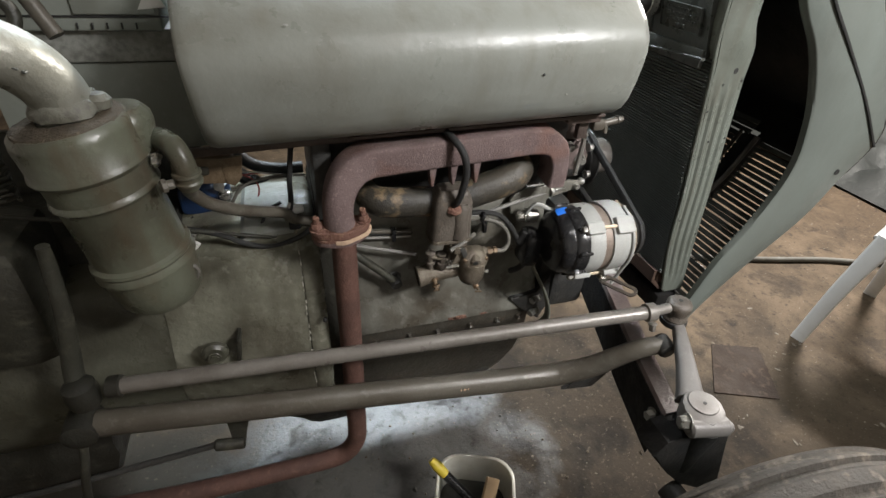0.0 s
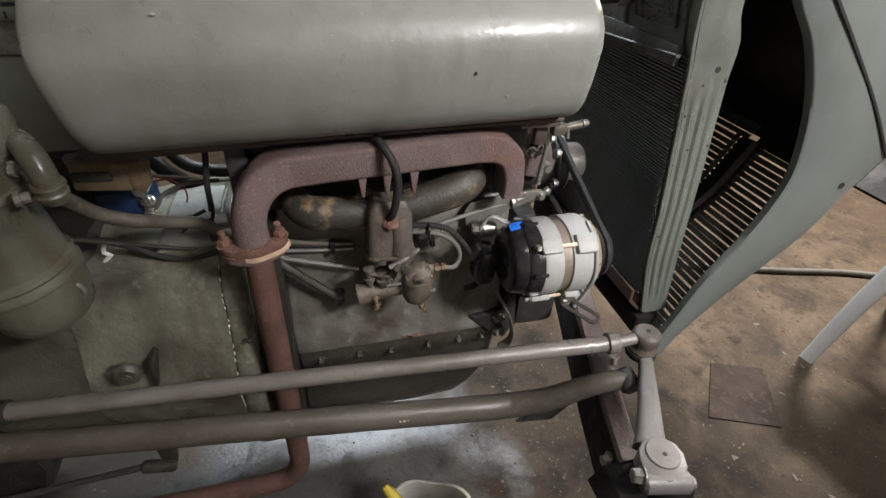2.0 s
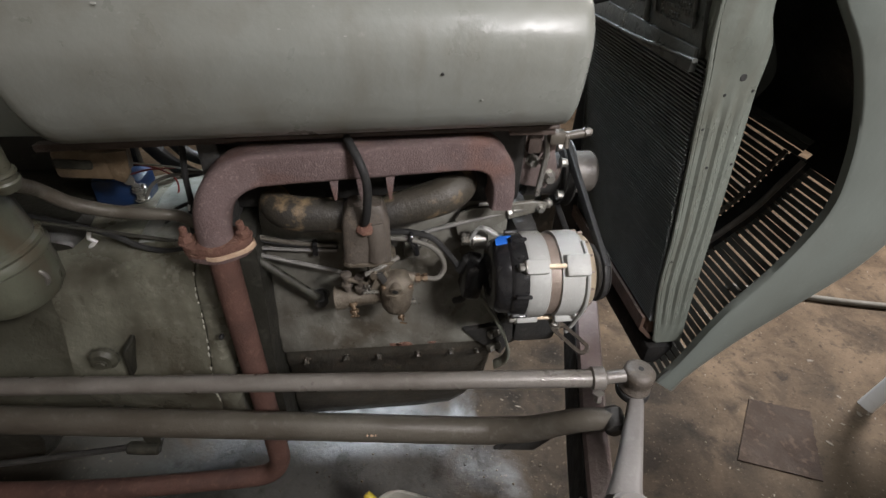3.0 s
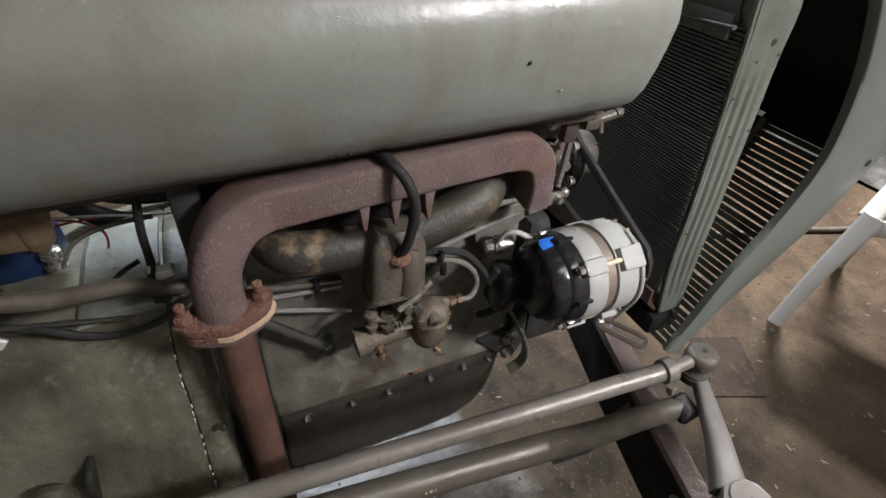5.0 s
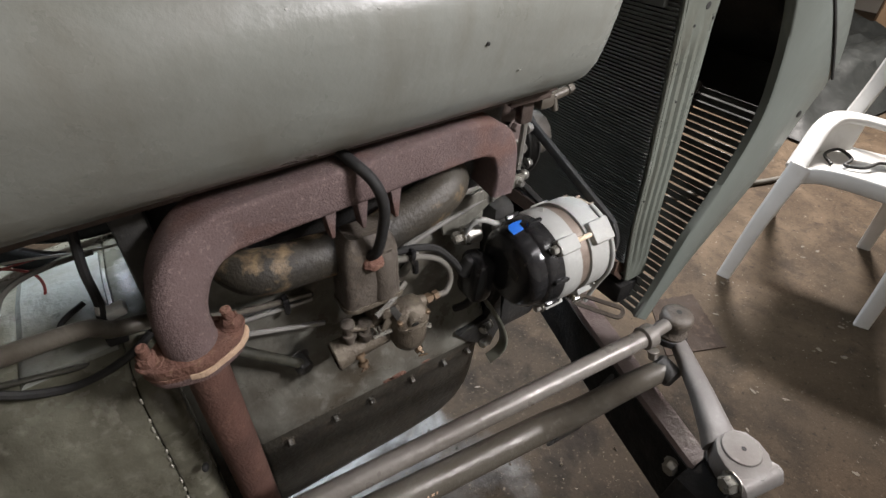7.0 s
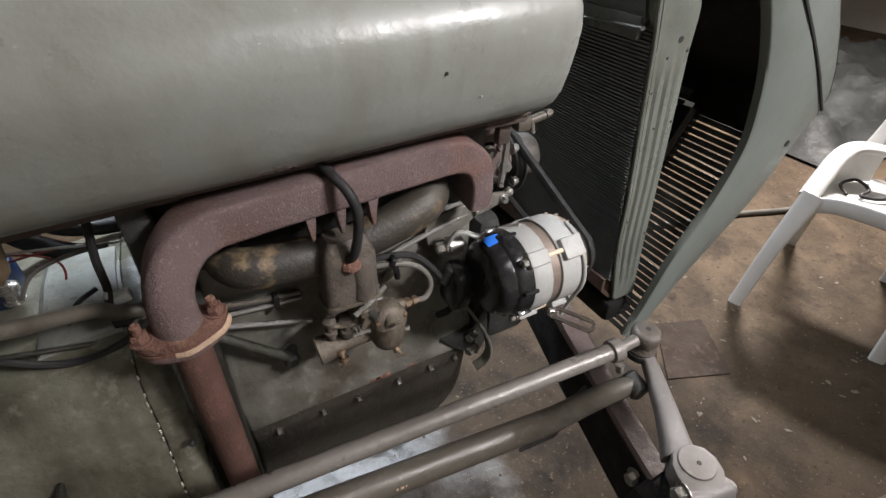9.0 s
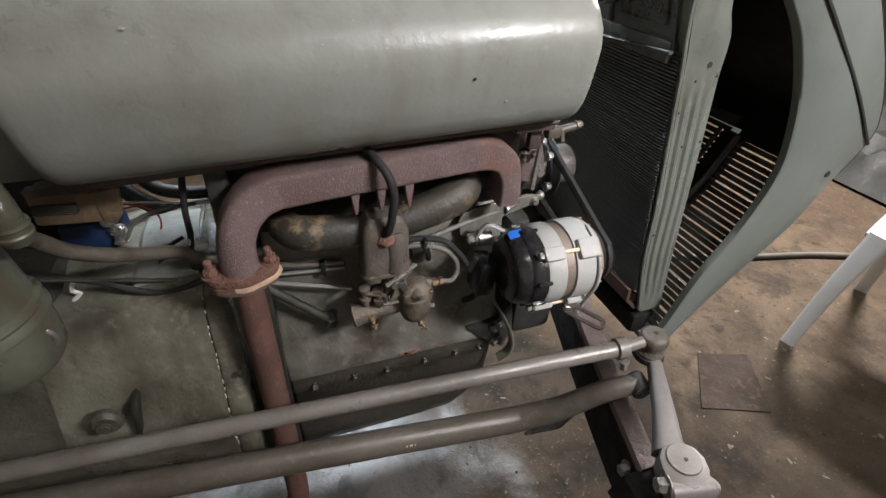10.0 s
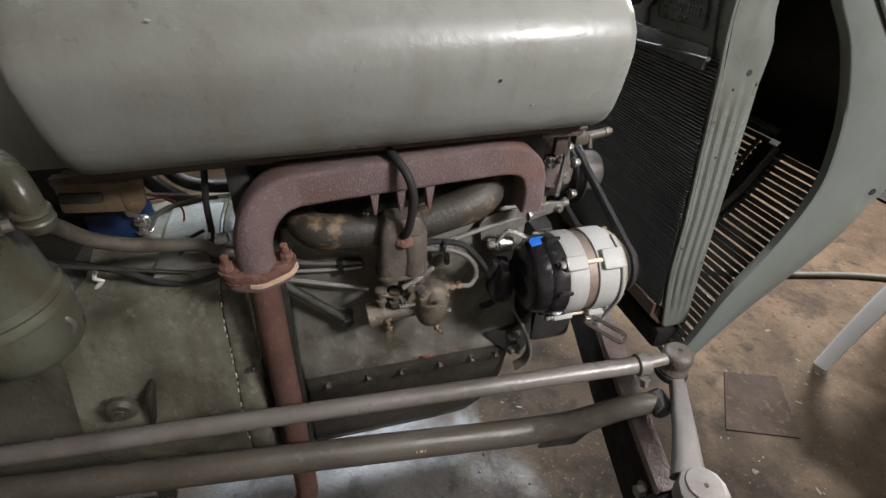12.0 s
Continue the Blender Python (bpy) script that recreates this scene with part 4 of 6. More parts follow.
    ear = part("mounting_ear", sweep(bmesh.new(), [(0.428, 0.362, 0.722), (0.436, 0.355, 0.744), (0.448, 0.347, 0.748), (0.462, 0.342, 0.741), (0.478, 0.332, 0.741), (0.498, 0.316, 0.757), (0.512, 0.302, 0.766)], rrect(0.010, 0.006, 0.0025, 3), 5, up=(0, 0, 1)), M_ALLOY, a, "pale cast alloy mounting ear")
    part("pivot_bolt", hexbolt((0.428, 0.368, 0.714), (0.413, 0.370, 0.714), 0.0095), M_BRIGHT, a)
    part("pivot_washer", cyl((0.428, 0.368, 0.714), (0.455, 0.366, 0.714), 0.015, 18, 0.003), M_STEEL, a)
    part("mounting_arm", prism([(0.404, 0.738), (0.412, 0.752), (0.432, 0.758), (0.53, 0.770), (0.557, 0.766), (0.556, 0.752), (0.49, 0.738), (0.47, 0.72), (0.432, 0.700), (0.410, 0.708)], 0.007, pose(0, 0.390, 0) @ XZ, 0.002), M_BLOCK, tractor, "flat grey-green steel alternator bracket")
    part("arm_bolt", hexbolt((0.545, 0.390, 0.757), (0.545, 0.381, 0.757), 0.006), M_STEEL, tractor)
    part("plug_housing", rbox((0.034, 0.05, 0.070), pose(0.428, 0.330, 0.668, 0, 8, 0), 0.01), M_BLACKP, a, "black plastic connector housing")
    part("harness_wire", tube([(0.425, 0.325, 0.636), (0.414, 0.33, 0.618), (0.405, 0.345, 0.60)], 0.006, 8), M_RUBBER, a)
    part("terminal_boot", cyl((0.424, 0.335, 0.700), (0.408, 0.34, 0.672), 0.012, 12, 0.004), M_RUBBER, a)
    # slotted adjusting link, its free end towards the aisle
    br = part("adjusting_link", bmesh_slot(), M_RISER, tractor, "slotted steel adjusting link")
    part("link_bolt", hexbolt((0.550, 0.250, 0.636), (0.545, 0.236, 0.634), 0.008), M_BRIGHT, br)
    arc = [(0.576, y + 0.0685 * math.cos(radians(t)), z + 0.0685 * math.sin(radians(t))) for t in range(100, 226, 18)]
    part("clamp_strip", tube(arc + [(0.573, 0.236, 0.640), (0.566, 0.237, 0.622)], 0.0032, 8, 3), M_ALLOY, a, "thin bent alloy strip along the housing")


def bmesh_slot():
    """A flat bar with a long slot through it, held by the alternator's lower bolt."""
    p0, p1 = V(0.552, 0.238, 0.6325), V(0.570, 0.184, 0.643)
    d = (p1 - p0)
    L = d.length
    fr = Matrix.Translation(p0) @ d.to_track_quat("X", "Z").to_matrix().to_4x4() @ pose(0, 0, 0, 32, 0, 0)
    def stadium(l0, l1, r):
        return [(l1 + r * math.cos(radians(a)), r * math.sin(radians(a))) for a in range(-90, 91, 30)] + [(l0 + r * math.cos(radians(a)), r * math.sin(radians(a))) for a in range(90, 271, 30)]
    o, i = stadium(0, L, 0.0105), stadium(0.008, L, 0.005)
    return loft([[fr @ V(x, y, -0.002) for x, y in o], [fr @ V(x, y, 0.002) for x, y in o], [fr @ V(x, y, 0.002) for x, y in i], [fr @ V(x, y, -0.002) for x, y in i], [fr @ V(x, y, -0.002) for x, y in o]], caps=False)


def lean(z):
    """The radiator leans back: its x at height z."""
    return 0.688 + (1.05 - z) * 0.15


def radiator():
    random.seed(5)
    r = part("radiator", loft([[V(lean(z) + 0.0065 + dx, y, z) for dx, y in ((0, 0.31), (0.05, 0.31), (0.05, 0.70), (0, 0.70))] for z in (0.555, 1.02)]), M_CORE, tractor, "dark finned radiator core", smooth=False)
    bm = bmesh.new()
    for k in range(84):
        z = 0.56 + k * 0.0055
        x = lean(z) + 0.003
        if k in (26, 43, 61, 70):
            for j in range(3):
                yd = 0.36 + 0.31 * random.random()
                part("bent_fin", rbox((0.003, 0.008 + 0.02 * random.random(), 0.002), pose(x - 0.0035, yd, z, 8 * random.random(), 20, 0), 0.001, None, 1), M_CORE, r)
        for q in ((V(x + 0.003, 0.31, z), V(x + 0.003, 0.70, z), V(x - 0.004, 0.70, z), V(x - 0.004, 0.31, z)),
                  (V(x - 0.004, 0.31, z), V(x - 0.004, 0.70, z), V(x - 0.004, 0.70, z - 0.0016), V(x - 0.004, 0.31, z - 0.0016)),
                  (V(x - 0.004, 0.31, z - 0.0016), V(x - 0.004, 0.70, z - 0.0016), V(x + 0.003, 0.70, z - 0.0016), V(x + 0.003, 0.31, z - 0.0016))):
            bm.faces.new([bm.verts.new(p + V(0.0012 * noise.noise(V(p.y * 9, k * 0.7, 0)), 0, 0)) for p in q])
    tagged(part("finning", bm, M_CORE, r, smooth=False), kind="stuff")
    top = part("header_tank", loft([[V(x, y, z) for x, y in q] for z, q in (
        (1.018, [(lean(1) - 0.006, 0.322), (lean(1) + 0.07, 0.322), (lean(1) + 0.07, 0.71), (lean(1) - 0.006, 0.71)]),
        (1.024, [(lean(1) - 0.007, 0.32), (lean(1) + 0.072, 0.32), (lean(1) + 0.072, 0.712), (lean(1) - 0.007, 0.712)]),
        (1.034, [(0.69, 0.325), (0.765, 0.325), (0.765, 0.705), (0.69, 0.705)]),
        (1.10, [(0.675, 0.328), (0.76, 0.328), (0.76, 0.70), (0.675, 0.70)]),
        (1.16, [(0.68, 0.33), (0.75, 0.33), (0.75, 0.69), (0.68, 0.69)]))]), M_DARKP, r, "black-green cast header tank", angle=30)
    fr = pose(0.6862, 0.343, 1.049, 0, -12.8, 0) @ Matrix(((0, 0, -1, 0), (1, 0, 0, 0), (0, 1, 0, 0), (0, 0, 0, 1)))
    part("plate_rim", loft([[fr @ V(x * g + 0.05, y * g2 + 0.021, zz) for x, y in rrect(0.1, 0.042, 0.004)] for g, g2, zz in ((1.03, 1.06, 0.002), (1.03, 1.06, 0.0055), (0.99, 0.97, 0.0055), (0.99, 0.97, 0.002))], caps=False), M_DARKP, r)
    part("maker_plate", prism([(x + 0.05, y + 0.021) for x, y in rrect(0.1, 0.042, 0.004)], 0.003, fr, 0.001), M_DARKP, r, "cast plate with raised lettering too worn to read")
    for k, (w, yy) in enumerate(((0.08, 0.034), (0.085, 0.025), (0.08, 0.017), (0.03, 0.008))):
        n = int(w / 0.007)
        for j in range(n):
            rb = rbox((0.0046, 0.0048, 0.0026), fr @ pose(0.05 - w / 2 + 0.0035 + 0.007 * j, yy, 0.0035), 0.0004, None, 1)
            part("raised_bar", rb, M_DARKP, top)
    part("header_lip", sweep(bmesh.new(), [(lean(1.0) - 0.012, 0.317, 1.0165), (lean(1.0) - 0.012, 0.40, 1.011), (lean(1.0) - 0.012, 0.50, 1.004), (lean(1.0) - 0.012, 0.70, 0.998)], rrect(0.008, 0.005, 0.002, 3), 4), M_DARKP, r, "worn flange edge of the header tank")
    part("header_skirt", rbox((0.010, 0.37, 0.03), pose(lean(1.0) - 0.006, 0.51, 1.014), 0.002), M_DARKP, r)
    part("cast_rib", rbox((0.006, 0.012, 0.06), pose(0.684, 0.475, 1.06, 0, -6, 0), 0.002), M_DARKP, r)
    # pressed steel side frame
    zl, xl = (0.505, 0.54, 0.60, 0.632, 0.768, 0.875, 0.997, 1.073, 1.14), (0.785, 0.777, 0.762, 0.754, 0.740, 0.722, 0.703, 0.687, 0.684)
    zr, xr = (0.505, 0.541, 0.68, 0.80, 0.914, 0.986, 1.034, 1.058, 1.077, 1.14), (0.838, 0.833, 0.814, 0.801, 0.786, 0.777, 0.776, 0.765, 0.755, 0.75)
    y0 = 0.304
    prof = [(0.0, 0.024), (0.0, 0.003), (0.03, 0.0), (0.13, 0.0), (0.19, -0.0035), (0.26, -0.0035), (0.32, 0.0), (0.40, 0.0), (0.46, -0.0035), (0.53, -0.0035), (0.59, 0.0), (0.66, 0.0), (0.72, -0.003), (0.78, -0.003), (0.84, 0.0), (0.95, 0.0), (1.0, 0.004), (1.0, 0.032),
            (0.96, 0.032), (0.95, 0.006), (0.5, 0.006), (0.06, 0.006), (0.05, 0.024)]
    f, secs = bmesh.new(), []
    for z in (0.505, 0.515, 0.53, 0.545, 0.56, 0.60, 0.65, 0.70, 0.76, 0.82, 0.88, 0.93, 0.965, 0.985, 0.995, 1.003, 1.012, 1.022, 1.04, 1.055, 1.07, 1.085, 1.10, 1.14):
        a, c = np.interp(z, zl, xl), np.interp(z, zr, xr)
        fade = min(1, max(0, (0.998 - z) / 0.03), max(0, (z - 0.535) / 0.02))
        dome = 0.006 * min(1, max(0, (z - 1.0) / 0.05))
        secs.append([V(a + (c - a) * u, y0 + (v * fade if v < 0 else v) - (dome * math.sin(math.pi * u) if v < 0.005 else 0) + 0.0008 * noise.noise(V(z * 25, u * 4, 0)), z) for u, v in prof])
    loft(secs, f)
    fr_ob = part("side_frame", f, M_FRAME, tractor, "grey-green pressed steel radiator side frame with ribs and worn edges", angle=35)
    part("rolled_lip", tube([(np.interp(z, zl, xl) - 0.001, y0 + 0.003, z) for z in (0.51, 0.53, 0.58, 0.65, 0.75, 0.85, 0.95, 1.0, 1.05, 1.12)], 0.0035, 8, 3), M_FRAME, fr_ob, "worn bright edge")
    for u, z, rr in ((0.62, 1.0, 0.0048), (0.36, 0.977, 0.002), (0.89, 0.983, 0.002), (0.08, 0.93, 0.002), (0.36, 0.872, 0.002), (0.89, 0.877, 0.002), (0.08, 0.70, 0.002), (0.89, 0.66, 0.002)):
        a, c = np.interp(z, zl, xl), np.interp(z, zr, xr)
        part("hole", cyl((a + (c - a) * u, y0 - 0.0009, z), (a + (c - a) * u, y0 + 0.002, z), rr, 12, 0.0002), M_RUBBER, fr_ob, "dark drilled hole")
    # added sheet that blackens the space behind the grille as shade would
    part("duct_shade_sheet", rbox((0.30, 0.006, 0.70), pose(0.86, 0.712, 0.80), 0.001), M_BLACKE, tractor, "added black sheet darkening the inside behind the grille")
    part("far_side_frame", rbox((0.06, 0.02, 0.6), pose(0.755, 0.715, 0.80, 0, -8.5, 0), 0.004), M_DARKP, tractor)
    part("bottom_tank", rbox((0.075, 0.40, 0.04), pose(0.80, 0.515, 0.535), 0.012), M_TRAY, r, "rust-brown lower radiator tank")
    part("rust_tray", loft([[V(x, y, z) for x, z in ((0.752, 0.565), (0.746, 0.565), (0.748, 0.535), (0.775, 0.508), (0.825, 0.505), (0.825, 0.51), (0.778, 0.514), (0.754, 0.54))] for y in (0.312, 0.70)]), M_TRAY, r, "rusty folded sheet tray under the radiator", angle=30)
    part("top_hose", tube([(0.70, 0.47, 1.08), (0.63, 0.47, 1.08), (0.56, 0.48, 1.06)], 0.022, 16), M_RUBBER, tractor)
    part("hose_clip", cyl((0.672, 0.47, 1.08), (0.655, 0.47, 1.08), 0.0245, 20), M_STEEL, tractor)


def fan_drive():
    p = part("fan_pulley", lathe([(0.02, 0), (0.056, 0.001), (0.058, 0.004), (0.046, 0.011), (0.058, 0.018), (0.056, 0.021), (0.03, 0.023), (0.03, 0.03)], (0.595, 0.483, 0.773), (0.7, 0.483, 0.773), 36), M_BLACKI, tractor, "black fan belt pulley")
    part("fan_hub", lathe([(0.03, 0.02), (0.037, 0.022), (0.037, 0.064), (0.033, 0.069), (0.012, 0.067)], (0.595, 0.483, 0.773), (0.7, 0.483, 0.773), 28), M_ROD, p, "grey-painted fan hub")
    part("pump_body", cyl((0.53, 0.483, 0.773), (0.60, 0.483, 0.773), 0.04, 24, 0.006), M_BLACKI, tractor)
    part("pulley_rim", lathe([(0.05, 0), (0.0595, 0.001), (0.0605, 0.003), (0.058, 0.005)], (0.612, 0.483, 0.773), (0.7, 0.483, 0.773), 36), M_BLACKI, p)
    part("pump_neck", cyl((0.555, 0.45, 0.80), (0.585, 0.44, 0.79), 0.018, 18, 0.004), M_RAIL, tractor, "rusty water pump neck")
    for dy, dz in ((-0.03, 0.035), (-0.04, -0.02), (0.0, 0.05)):
        part("pump_bolt", hexbolt((0.58, 0.458 + dy, 0.785 + dz), (0.592, 0.458 + dy, 0.785 + dz), 0.007), M_STEEL, tractor)
    # belt round both pulleys, a flat loop
    a, b, ra, rb = V(0.606, 0.483, 0.773), V(0.613, 0.288, 0.702), 0.055, 0.040
    pts = []
    u = (b - a)
    ang = math.atan2(u.z, u.y)
    for k in range(13):
        t = ang + radians(90 + 15 * k)
        pts.append(V(a.x, a.y + ra * math.cos(t), a.z + ra * math.sin(t)))
    for k in range(13):
        t = ang + radians(-90 + 15 * k)
        pts.append(V(b.x, b.y + rb * math.cos(t), b.z + rb * math.sin(t)))
    pts.append(pts[0].copy())
    part("fan_belt", sweep(bmesh.new(), pts, rrect(0.013, 0.010, 0.002, 2), 2, up=(1, 0, 0), caps=False), M_RUBBER, tractor, "black rubber fan belt")
    t = part("fuel_tap", cyl((0.548, 0.36, 0.897), (0.58, 0.361, 0.902), 0.0065, 12), M_RADIUS, tractor, "small dull fuel tap under the tank")
    part("tap_body", rbox((0.024, 0.02, 0.02), pose(0.538, 0.36, 0.897), 0.005), M_RADIUS, t)
    part("tap_lever", cyl((0.552, 0.356, 0.90), (0.552, 0.35, 0.882), 0.004, 10), M_RADIUS, t)
    part("tap_nut", hexbolt((0.578, 0.361, 0.902), (0.590, 0.361, 0.904), 0.006), M_RADIUS, t)
    part("tank_bracket", rbox((0.065, 0.03, 0.010), pose(0.495, 0.352, 0.914), 0.002), M_RAIL, tractor)
    part("bracket_drop", rbox((0.02, 0.014, 0.04), pose(0.507, 0.36, 0.893), 0.003), M_RAIL, tractor)
    h = part("thermostat_housing", rbox((0.07, 0.10, 0.10), pose(0.535, 0.47, 0.87), 0.014), M_RAIL, tractor, "rusty brown thermostat housing")
    for z in (0.835, 0.865, 0.895):
        part("housing_bolt", hexbolt((0.548, 0.421, z), (0.548, 0.41, z), 0.007), M_AXLE, h)
    part("pump_flange", prism([(0.51, 0.785), (0.56, 0.775), (0.575, 0.81), (0.565, 0.845), (0.52, 0.85), (0.505, 0.82)], 0.02, pose(0, 0.42, 0) @ XZ, 0.004), M_AXLE, h)
    part("pump_nut", hexbolt((0.56, 0.42, 0.80), (0.56, 0.405, 0.80), 0.009), M_STEEL, h)
    part("pump_nut", hexbolt((0.528, 0.42, 0.83), (0.528, 0.405, 0.83), 0.008), M_STEEL, h)


def at_run(line, f):
    """The point at the fraction f of a line's length."""
    runs = [0.0]
    for p, q in zip(line, line[1:]):
        runs.append(runs[-1] + (q - p).length)
    want = f * runs[-1]
    k = max(i for i in range(len(runs) - 1) if runs[i] <= want + 1e-9)
    return line[k].lerp(line[k + 1], min(1, (want - runs[k]) / max(1e-9, runs[k + 1] - runs[k])))


def grille_shell():
    inner = curve_points([V(0.755, 0, 1.16), V(0.795, 0, 1.102), V(0.849, 0, 1.045), V(0.896, 0, 0.971), V(0.926, 0, 0.897), V(0.939, 0, 0.814), V(0.91, 0, 0.715), V(0.855, 0, 0.608), V(0.818, 0, 0.499), V(0.79, 0, 0.44)], 5)
    outer = curve_points([V(0.90, 0, 1.20), V(0.958, 0, 1.12), V(1.022, 0, 1.05), V(1.082, 0, 0.98), V(1.128, 0, 0.912), V(1.139, 0, 0.86), V(1.092, 0, 0.78), V(1.050, 0, 0.70), V(0.975, 0, 0.615), V(0.905, 0, 0.535), V(0.85, 0, 0.455), V(0.835, 0, 0.415)], 5)
    n0 = len(outer)
    inner = [at_run(inner, k / (n0 - 1)) for k in range(n0)]
    def near(side):
        s = 1 if side == "near" else -1
        y0 = 0.258 if s > 0 else 0.722
        secs = []
        for p, q in zip(inner, outer):
            lip = V(p.x, y0 + s * 0.016, p.z)
            secs.append([lip, V(p.x, y0 + s * 0.003, p.z), V(p.x + 0.004, y0, p.z), (p * 0.5 + q * 0.5) + V(0, y0 - s * 0.005, 0), V(q.x - 0.012, y0, q.z), V(q.x - 0.003, y0 + s * 0.004, q.z), V(q.x, y0 + s * 0.014, q.z),
                         V(q.x - 0.004, y0 + s * 0.014, q.z), V(q.x - 0.016, y0 + s * 0.006, q.z), (p * 0.5 + q * 0.5) + V(0, y0 + s * 0.001, 0), V(p.x + 0.006, y0 + s * 0.006, p.z), V(p.x + 0.003, y0 + s * 0.016, p.z)])
        return loft(secs)
    sh = part("grille_shell", near("near"), M_SHELL, tractor, "grey-green sheet steel grille shell and bonnet nose", angle=50)
    part("far_cheek", near("far"), M_SHELL, sh)
    part("seam_strip", sweep(bmesh.new(), [(0.80, 0.2525, 1.16), (0.834, 0.2525, 1.118), (0.913, 0.2525, 1.051), (1.028, 0.2525, 0.951), (1.125, 0.2545, 0.856)], rrect(0.005, 0.003, 0.001, 2), 4, up=(0, 1, 0)), M_RUBBER, sh, "dark seam of the bonnet edge")
    part("bolt_hole", cyl((1.058, 0.2535, 0.806), (1.058, 0.262, 0.806), 0.006, 12, 0.0002), M_RUBBER, sh)
    # slats across the nose, each half by itself, with a dark web between
    low = [p for p in outer if 0.43 < p.z < 0.845]
    dense = curve_points(low, 8)
    run = [0.0]
    for p, q in zip(dense, dense[1:]):
        run.append(run[-1] + (q - p).length)
    n = int(run[-1] / 0.0134)
    halves = []
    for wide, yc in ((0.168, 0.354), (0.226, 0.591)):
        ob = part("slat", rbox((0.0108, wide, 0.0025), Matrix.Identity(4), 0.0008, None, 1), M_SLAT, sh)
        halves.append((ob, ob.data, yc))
    for k in range(n):
        j = min(range(1, len(run) - 1), key=lambda i: abs(run[i] - run[-1] * (k + 0.5) / n))
        t = (dense[j + 1] - dense[j - 1]).normalized()
        ang = math.degrees(math.atan2(t.z, t.x))
        for first, mesh, yc in halves:
            if yc < 0.5 and dense[j].z > 0.80:
                continue
            ob = first if k == 0 else new("slat", mesh)
            ob.parent = sh
            bent = 14 * max(0, 1 - abs(k - 0.62 * n) / 2.5)
            ob.matrix_world = pose(dense[j].x - 0.045, yc, dense[j].z, 0, -ang + (6 + bent) * noise.noise(V(k * 3.3, yc, 0)), (1.2 + 0.12 * bent) * noise.noise(V(k * 1.7, yc, 4)))
    # web and nose sheets are black to give the nose its inner shade
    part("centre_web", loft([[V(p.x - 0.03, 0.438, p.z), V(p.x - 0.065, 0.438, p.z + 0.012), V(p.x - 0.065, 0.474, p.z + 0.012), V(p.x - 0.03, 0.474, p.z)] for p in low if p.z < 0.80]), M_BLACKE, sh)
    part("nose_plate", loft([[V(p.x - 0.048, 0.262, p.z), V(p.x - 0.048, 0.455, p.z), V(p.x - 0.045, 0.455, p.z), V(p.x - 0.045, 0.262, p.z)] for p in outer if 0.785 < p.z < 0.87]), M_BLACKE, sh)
    for yc in (0.267, 0.708):
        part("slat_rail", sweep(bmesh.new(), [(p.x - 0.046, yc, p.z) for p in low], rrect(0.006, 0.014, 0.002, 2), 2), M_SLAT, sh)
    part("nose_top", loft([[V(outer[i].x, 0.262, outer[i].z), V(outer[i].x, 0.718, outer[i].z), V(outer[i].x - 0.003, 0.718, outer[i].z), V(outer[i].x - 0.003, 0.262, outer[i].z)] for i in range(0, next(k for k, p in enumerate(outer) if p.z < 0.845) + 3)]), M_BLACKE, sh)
    part("bonnet_top", loft([[V(x, 0.26, 1.162), V(x, 0.72, 1.162), V(x, 0.72, 1.165), V(x, 0.26, 1.165)] for x in (0.70, 0.93)]), M_SHELL, sh)
    part("far_brace", tube([(p.x - 0.07, 0.48, p.z + 0.014) for p in low if p.z < 0.80][::3], 0.005, 8, 3), M_RADIUS, tractor)
    part("prop_rod", tube([(p.x - 0.07, 0.434, p.z + 0.014) for p in low if p.z < 0.80][::3], 0.006, 8, 3), M_ROD, tractor, "grey steel brace inside the grille")
    # added black panel standing in for the dark inside the shell's foot
    part("lower_shade_panel", rbox((0.075, 0.42, 0.05), pose(0.812, 0.512, 0.468), 0.012), M_SHADE, sh)


